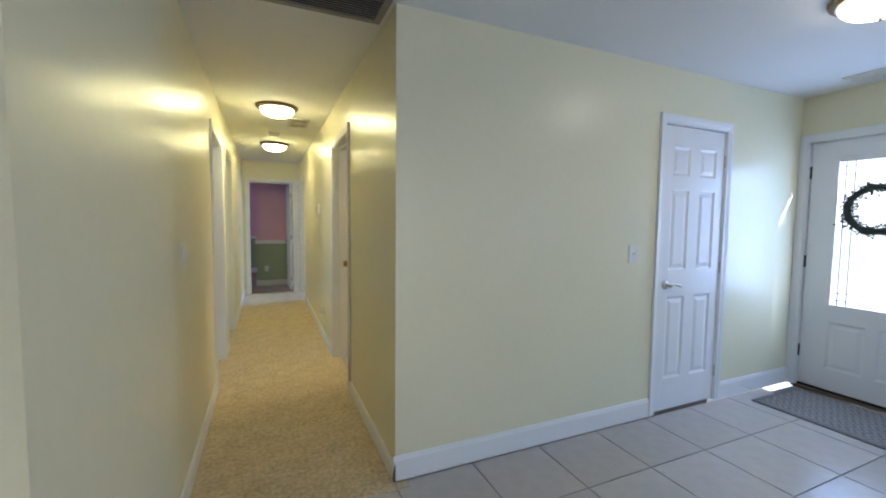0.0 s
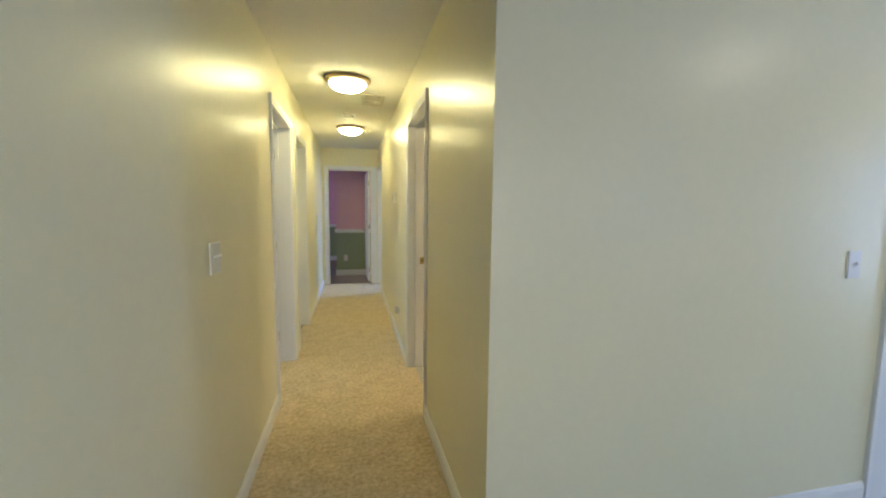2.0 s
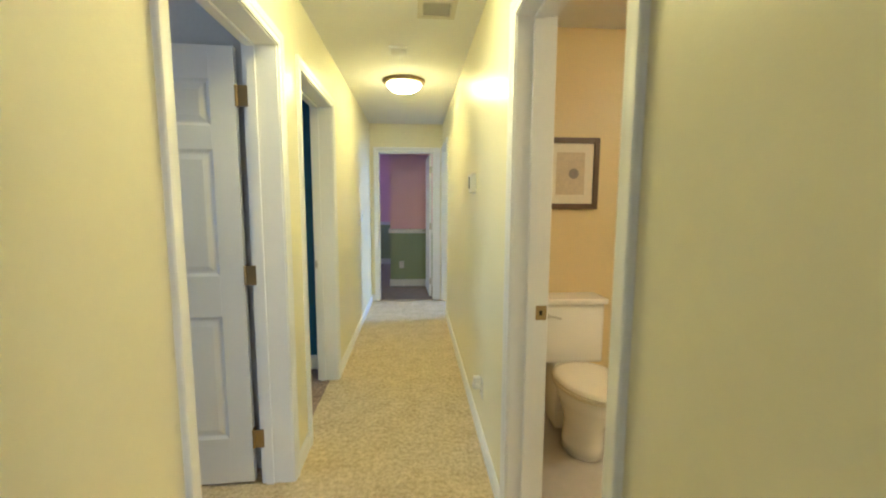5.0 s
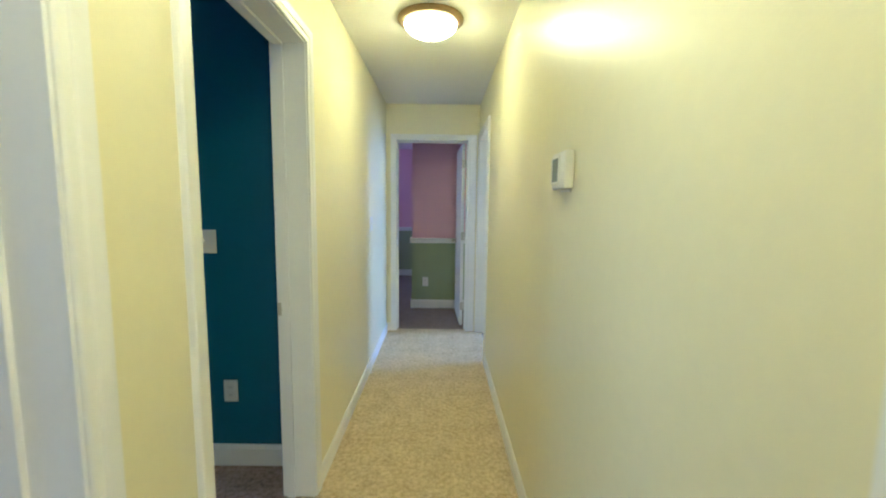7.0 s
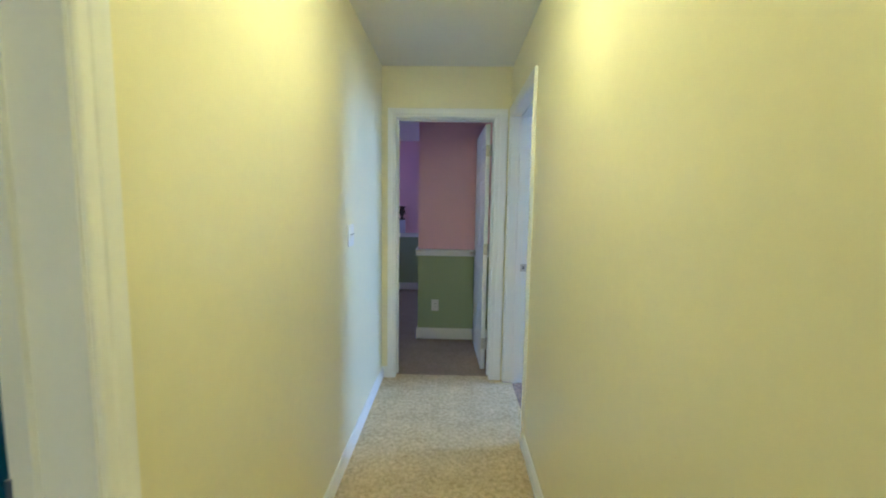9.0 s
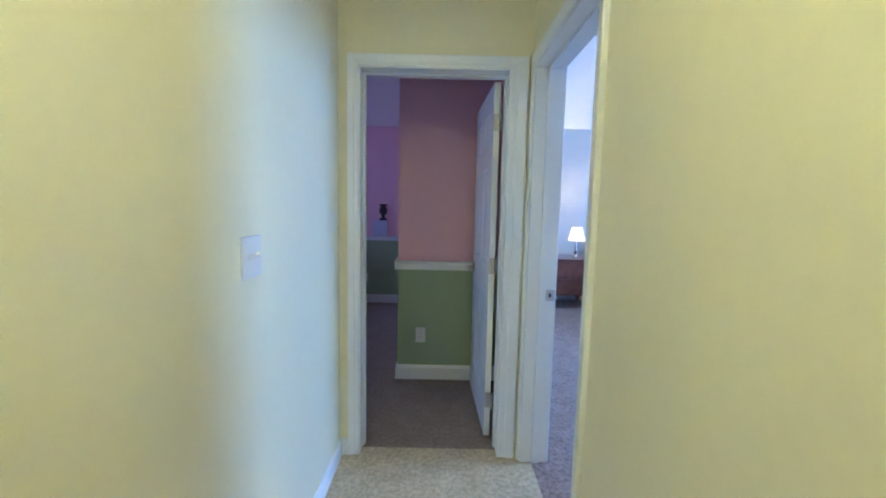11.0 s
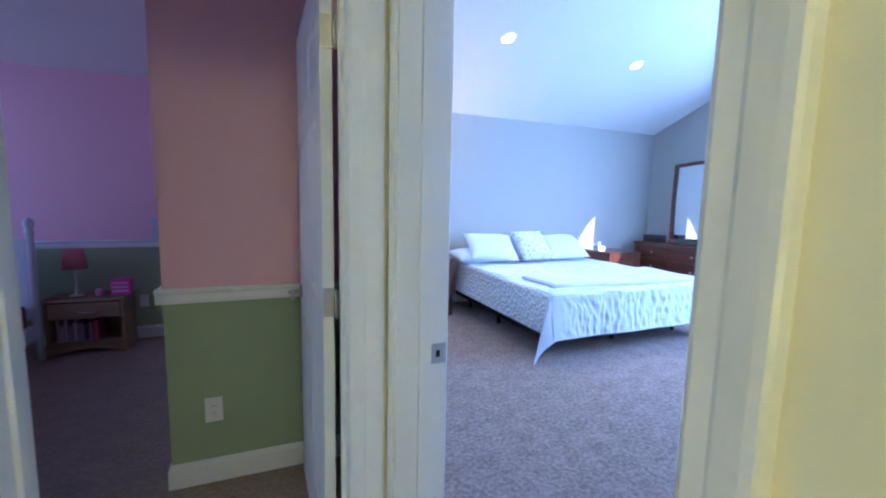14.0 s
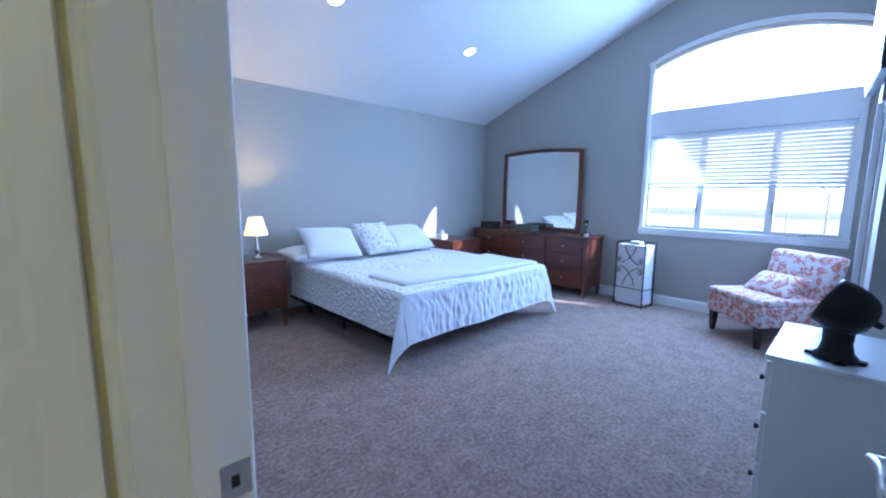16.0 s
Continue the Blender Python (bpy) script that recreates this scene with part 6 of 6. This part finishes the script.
lathe(bm, [(0.045, 0), (0.047, 0.012), (0.04, 0.02), (0.012, 0.03), (0.010, 0.10), (0.03, 0.15), (0.032, 0.20), (0.029, 0.20), (0.027, 0.15), (0.006, 0.10)], seg=24)
part("body", bm, CLEAR, gv, "", True)
wb = thing("white_jar", pose(5.62, 10.22, DH), "small white candle jar on the dresser corner", "jar")
bm = bmesh.new()
lathe(bm, [(0.03, 0), (0.032, 0.01), (0.032, 0.035), (0.001, 0.036)], seg=20)
part("body", bm, PLASTIC, wb, "", True)

# ---- laundry rack ----
rk = thing("laundry_hamper", pose(5.63, 9.64, 0, 0, 0, -100), "white fabric hamper in a scrolled wrought iron frame", "hamper")
RW, RD, RH = 0.37, 0.24, 0.79
bm = bmesh.new()
box(bm, -RW / 2 + 0.012, RW / 2 - 0.012, 0.012, RD - 0.012, 0.02, RH - 0.03, 0.015)
part("fabric_bag", bm, mat("white_canvas", (0.72, 0.72, 0.74), 0.9, vary=0.05, fine=150, bump=0.3), rk, "white canvas bag")
for sx in (-1, 1):
    for y in (0.0, RD):
        part("post", cyl(bmesh.new(), (sx * RW / 2, y, 0), (sx * RW / 2, y, RH), 0.007, None, 8), BLACKMETAL, rk)
for z in (0.012, 0.22, RH - 0.005):
    for a, b in (((-RW / 2, 0), (RW / 2, 0)), ((RW / 2, 0), (RW / 2, RD)), ((RW / 2, RD), (-RW / 2, RD)), ((-RW / 2, RD), (-RW / 2, 0))):
        part("rail", cyl(bmesh.new(), (*a, z), (*b, z), 0.0055, None, 8), BLACKMETAL, rk)


for zc, f in ((0.605, 1), (0.41, -1)):
    for sx in (-1, 1):
        bm = bmesh.new()
        pts = [(sx * 0.145, -0.004, zc - f * 0.02), (sx * 0.135, -0.004, zc - f * 0.045), (sx * 0.11, -0.004, zc - f * 0.035), (sx * 0.115, -0.004, zc - f * 0.01), (sx * 0.14, -0.004, zc + f * 0.0), (sx * 0.16, -0.004, zc - f * 0.02), (sx * 0.155, -0.004, zc - f * 0.06), (sx * 0.10, -0.004, zc - f * 0.075), (sx * 0.04, -0.004, zc - f * 0.04), (sx * 0.0, -0.004, zc + f * 0.0), (-sx * 0.05, -0.004, zc + f * 0.07), (-sx * 0.075, -0.004, zc + f * 0.15)]
        tube(bm, pts, 0.0048, 6)
        part("scroll", bm, BLACKMETAL, rk, "curled iron scroll", True)
part("cloth_on_top", box(bmesh.new(), -0.05, 0.08, 0.05, 0.15, RH - 0.03, RH + 0.012, 0.015), LINEN, rk, "crumpled white cloth")

# ---- slipper chair ----
CHAIR = pose(5.17, 8.495, 0, 0, 0, 229)
RED = bpy.data.materials.new("red_floral_upholstery")
RED.use_nodes = True
floral(RED, (0.62, 0.55, 0.53), (0.47, 0.155, 0.11), (0.34, 0.09, 0.07), 16, 0.54)
DARKLEG = wood("espresso_wood", (0.018, 0.010, 0.007), (0.035, 0.02, 0.014), 0.35)
ch = thing("slipper_chair", CHAIR, "armless slipper chair in red floral upholstery with dark legs", "chair")
CW, CD = 0.66, 0.68
bm = bmesh.new()
box(bm, -CW / 2, CW / 2, 0.0, CD - 0.05, 0.20, 0.40, 0.025)
part("seat_base", bm, RED, ch, "", True)
bm = bmesh.new()
box(bm, -CW / 2 + 0.004, CW / 2 - 0.004, -0.012, CD - 0.11, 0.385, 0.452, 0.028)
part("seat_cushion", bm, RED, ch, "", True)
bm = bmesh.new()
box(bm, -CW / 2, CW / 2, CD - 0.13, CD, 0.36, 0.84, 0.045)
for vv in bm.verts:
    vv.co.y += (vv.co.z - 0.36) * 0.22
    vv.co.x *= 1.0 + 0.10 * (vv.co.z - 0.36)
part("backrest", bm, RED, ch, "", True)
for sx in (-1, 1):
    for y, lean in ((0.05, 0.0), (CD - 0.10, 0.06)):
        bm = bmesh.new()
        bmesh.ops.create_cone(bm, cap_ends=True, segments=4, radius1=0.026, radius2=0.042, depth=0.20, matrix=pose(sx * (CW / 2 - 0.05), y, 0.10, 0, 0, 45))
        for vv in bm.verts:
            vv.co.y += lean * (0.2 - vv.co.z) / 0.2
        part("leg", bm, DARKLEG, ch, "tapered espresso wooden leg")
o = pillow("lumbar_cushion", pose(0, 0, 0), 0.50, 0.30, 0.13, RED, "small red floral lumbar cushion on the chair", "")
o.matrix_basis = CHAIR @ pose(0.0, CD - 0.27, 0.53, 38, 0, 4)

# ---- white chest and fan ----
WX0, WX1, WY0, WY1, WH = 2.56, 3.16, 7.50, 7.92, 0.74
wc = thing("white_chest", pose(0, 0, 0), "narrow white painted chest of drawers with dark knobs", "chest of drawers")
bm = bmesh.new()
box(bm, WX0 - 0.008, WX1 + 0.008, WY0, WY1 + 0.012, WH - 0.022, WH, 0.005)
part("top", bm, DOORW, wc)
part("body", box(bmesh.new(), WX0, WX1, WY0, WY1 - 0.014, 0.03, WH - 0.022, 0.003), DOORW, wc)
for z0, z1 in ((0.05, 0.26), (0.27, 0.485), (0.495, 0.708)):
    bm = bmesh.new()
    box(bm, WX0 + 0.008, WX1 - 0.008, WY1 - 0.014, WY1 + 0.004, z0, z1, 0.004)
    p = part("drawer", bm, DOORW, wc)
    for x in (WX0 + 0.11, WX1 - 0.11):
        bm = bmesh.new()
        lathe(bm, [(0.006, 0), (0.005, 0.012), (0.013, 0.018), (0.012, 0.026), (0.001, 0.029)], seg=14)
        bmesh.ops.transform(bm, matrix=pose(x, WY1 + 0.004, (z0 + z1) / 2, -90), verts=bm.verts)
        part("knob", bm, BLACKMETAL, p, "dark round knob", True)
for x in (WX0 + 0.03, WX1 - 0.03):
    for y in (WY0 + 0.03, WY1 - 0.05):
        part("foot", cyl(bmesh.new(), (x, y, 0), (x, y, 0.03), 0.016, 0.02, 12), DOORW, wc)
BLKPL = mat("black_plastic", (0.006, 0.006, 0.007), 0.33, vary=0.05, spec=0.35)
fan = thing("table_fan", pose(2.70, 7.735, WH), "small black tilted table fan on the white chest", "fan")
bm = bmesh.new()
for a in (10, 80, 190, 260):
    m4 = pose(0, 0, 0, 0, 0, a)
    foot = box(bmesh.new(), 0.035, 0.068, -0.014, 0.014, 0.0, 0.010, 0.004)
    foot.transform(m4)
    foot_me = bpy.data.meshes.new("foot")
    foot.to_mesh(foot_me)
    bm.from_mesh(foot_me)
lathe(bm, [(0.052, 0.0), (0.052, 0.010), (0.040, 0.022), (0.034, 0.05), (0.037, 0.10), (0.034, 0.115), (0.001, 0.12)], seg=28)
part("stand", bm, BLKPL, fan, "", True)
bm = bmesh.new()
lathe(bm, [(0.001, -0.110), (0.045, -0.106), (0.078, -0.085), (0.098, -0.045), (0.106, 0.0), (0.106, 0.045), (0.102, 0.058), (0.094, 0.058), (0.092, 0.03)], seg=40)
head = part("housing", bm, BLKPL, fan, "", True)
head.matrix_basis = pose(0, 0.0, 0.155, 0, -66, -98) @ Matrix.Scale(0.70, 4)
bm = bmesh.new()
for r in (0.02, 0.036, 0.052, 0.068, 0.084):
    pts = [(r * math.cos(2 * math.pi * k / 28), r * math.sin(2 * math.pi * k / 28), 0.052 + 0.012 * (1 - r / 0.095)) for k in range(29)]
    tube(bm, pts, 0.0013, 5)
for k in range(12):
    a = 2 * math.pi * k / 12
    tube(bm, [(0.012 * math.cos(a), 0.012 * math.sin(a), 0.063), (0.096 * math.cos(a + 0.3), 0.096 * math.sin(a + 0.3), 0.05)], 0.0014, 5)
lathe(bm, [(0.001, 0.066), (0.018, 0.065), (0.02, 0.058)], seg=18)
part("grille", bm, BLKPL, head, "black wire grille")
bm = bmesh.new()
for k in range(4):
    a = k * math.pi / 2
    v = [bm.verts.new(p) for p in ((0.012 * math.cos(a), 0.012 * math.sin(a), 0.02), (0.085 * math.cos(a), 0.085 * math.sin(a), 0.012), (0.085 * math.cos(a + 0.9), 0.085 * math.sin(a + 0.9), 0.034), (0.012 * math.cos(a + 0.9), 0.012 * math.sin(a + 0.9), 0.026))]
    bm.faces.new(v)
part("blade", bm, BLKPL, head, "black fan blades")
part("knob", cyl(bmesh.new(), (0, 0, -0.105), (0, 0, -0.135), 0.014, 0.012, 14), BLKPL, head)

fan.scale = (1.32, 1.32, 1.32)
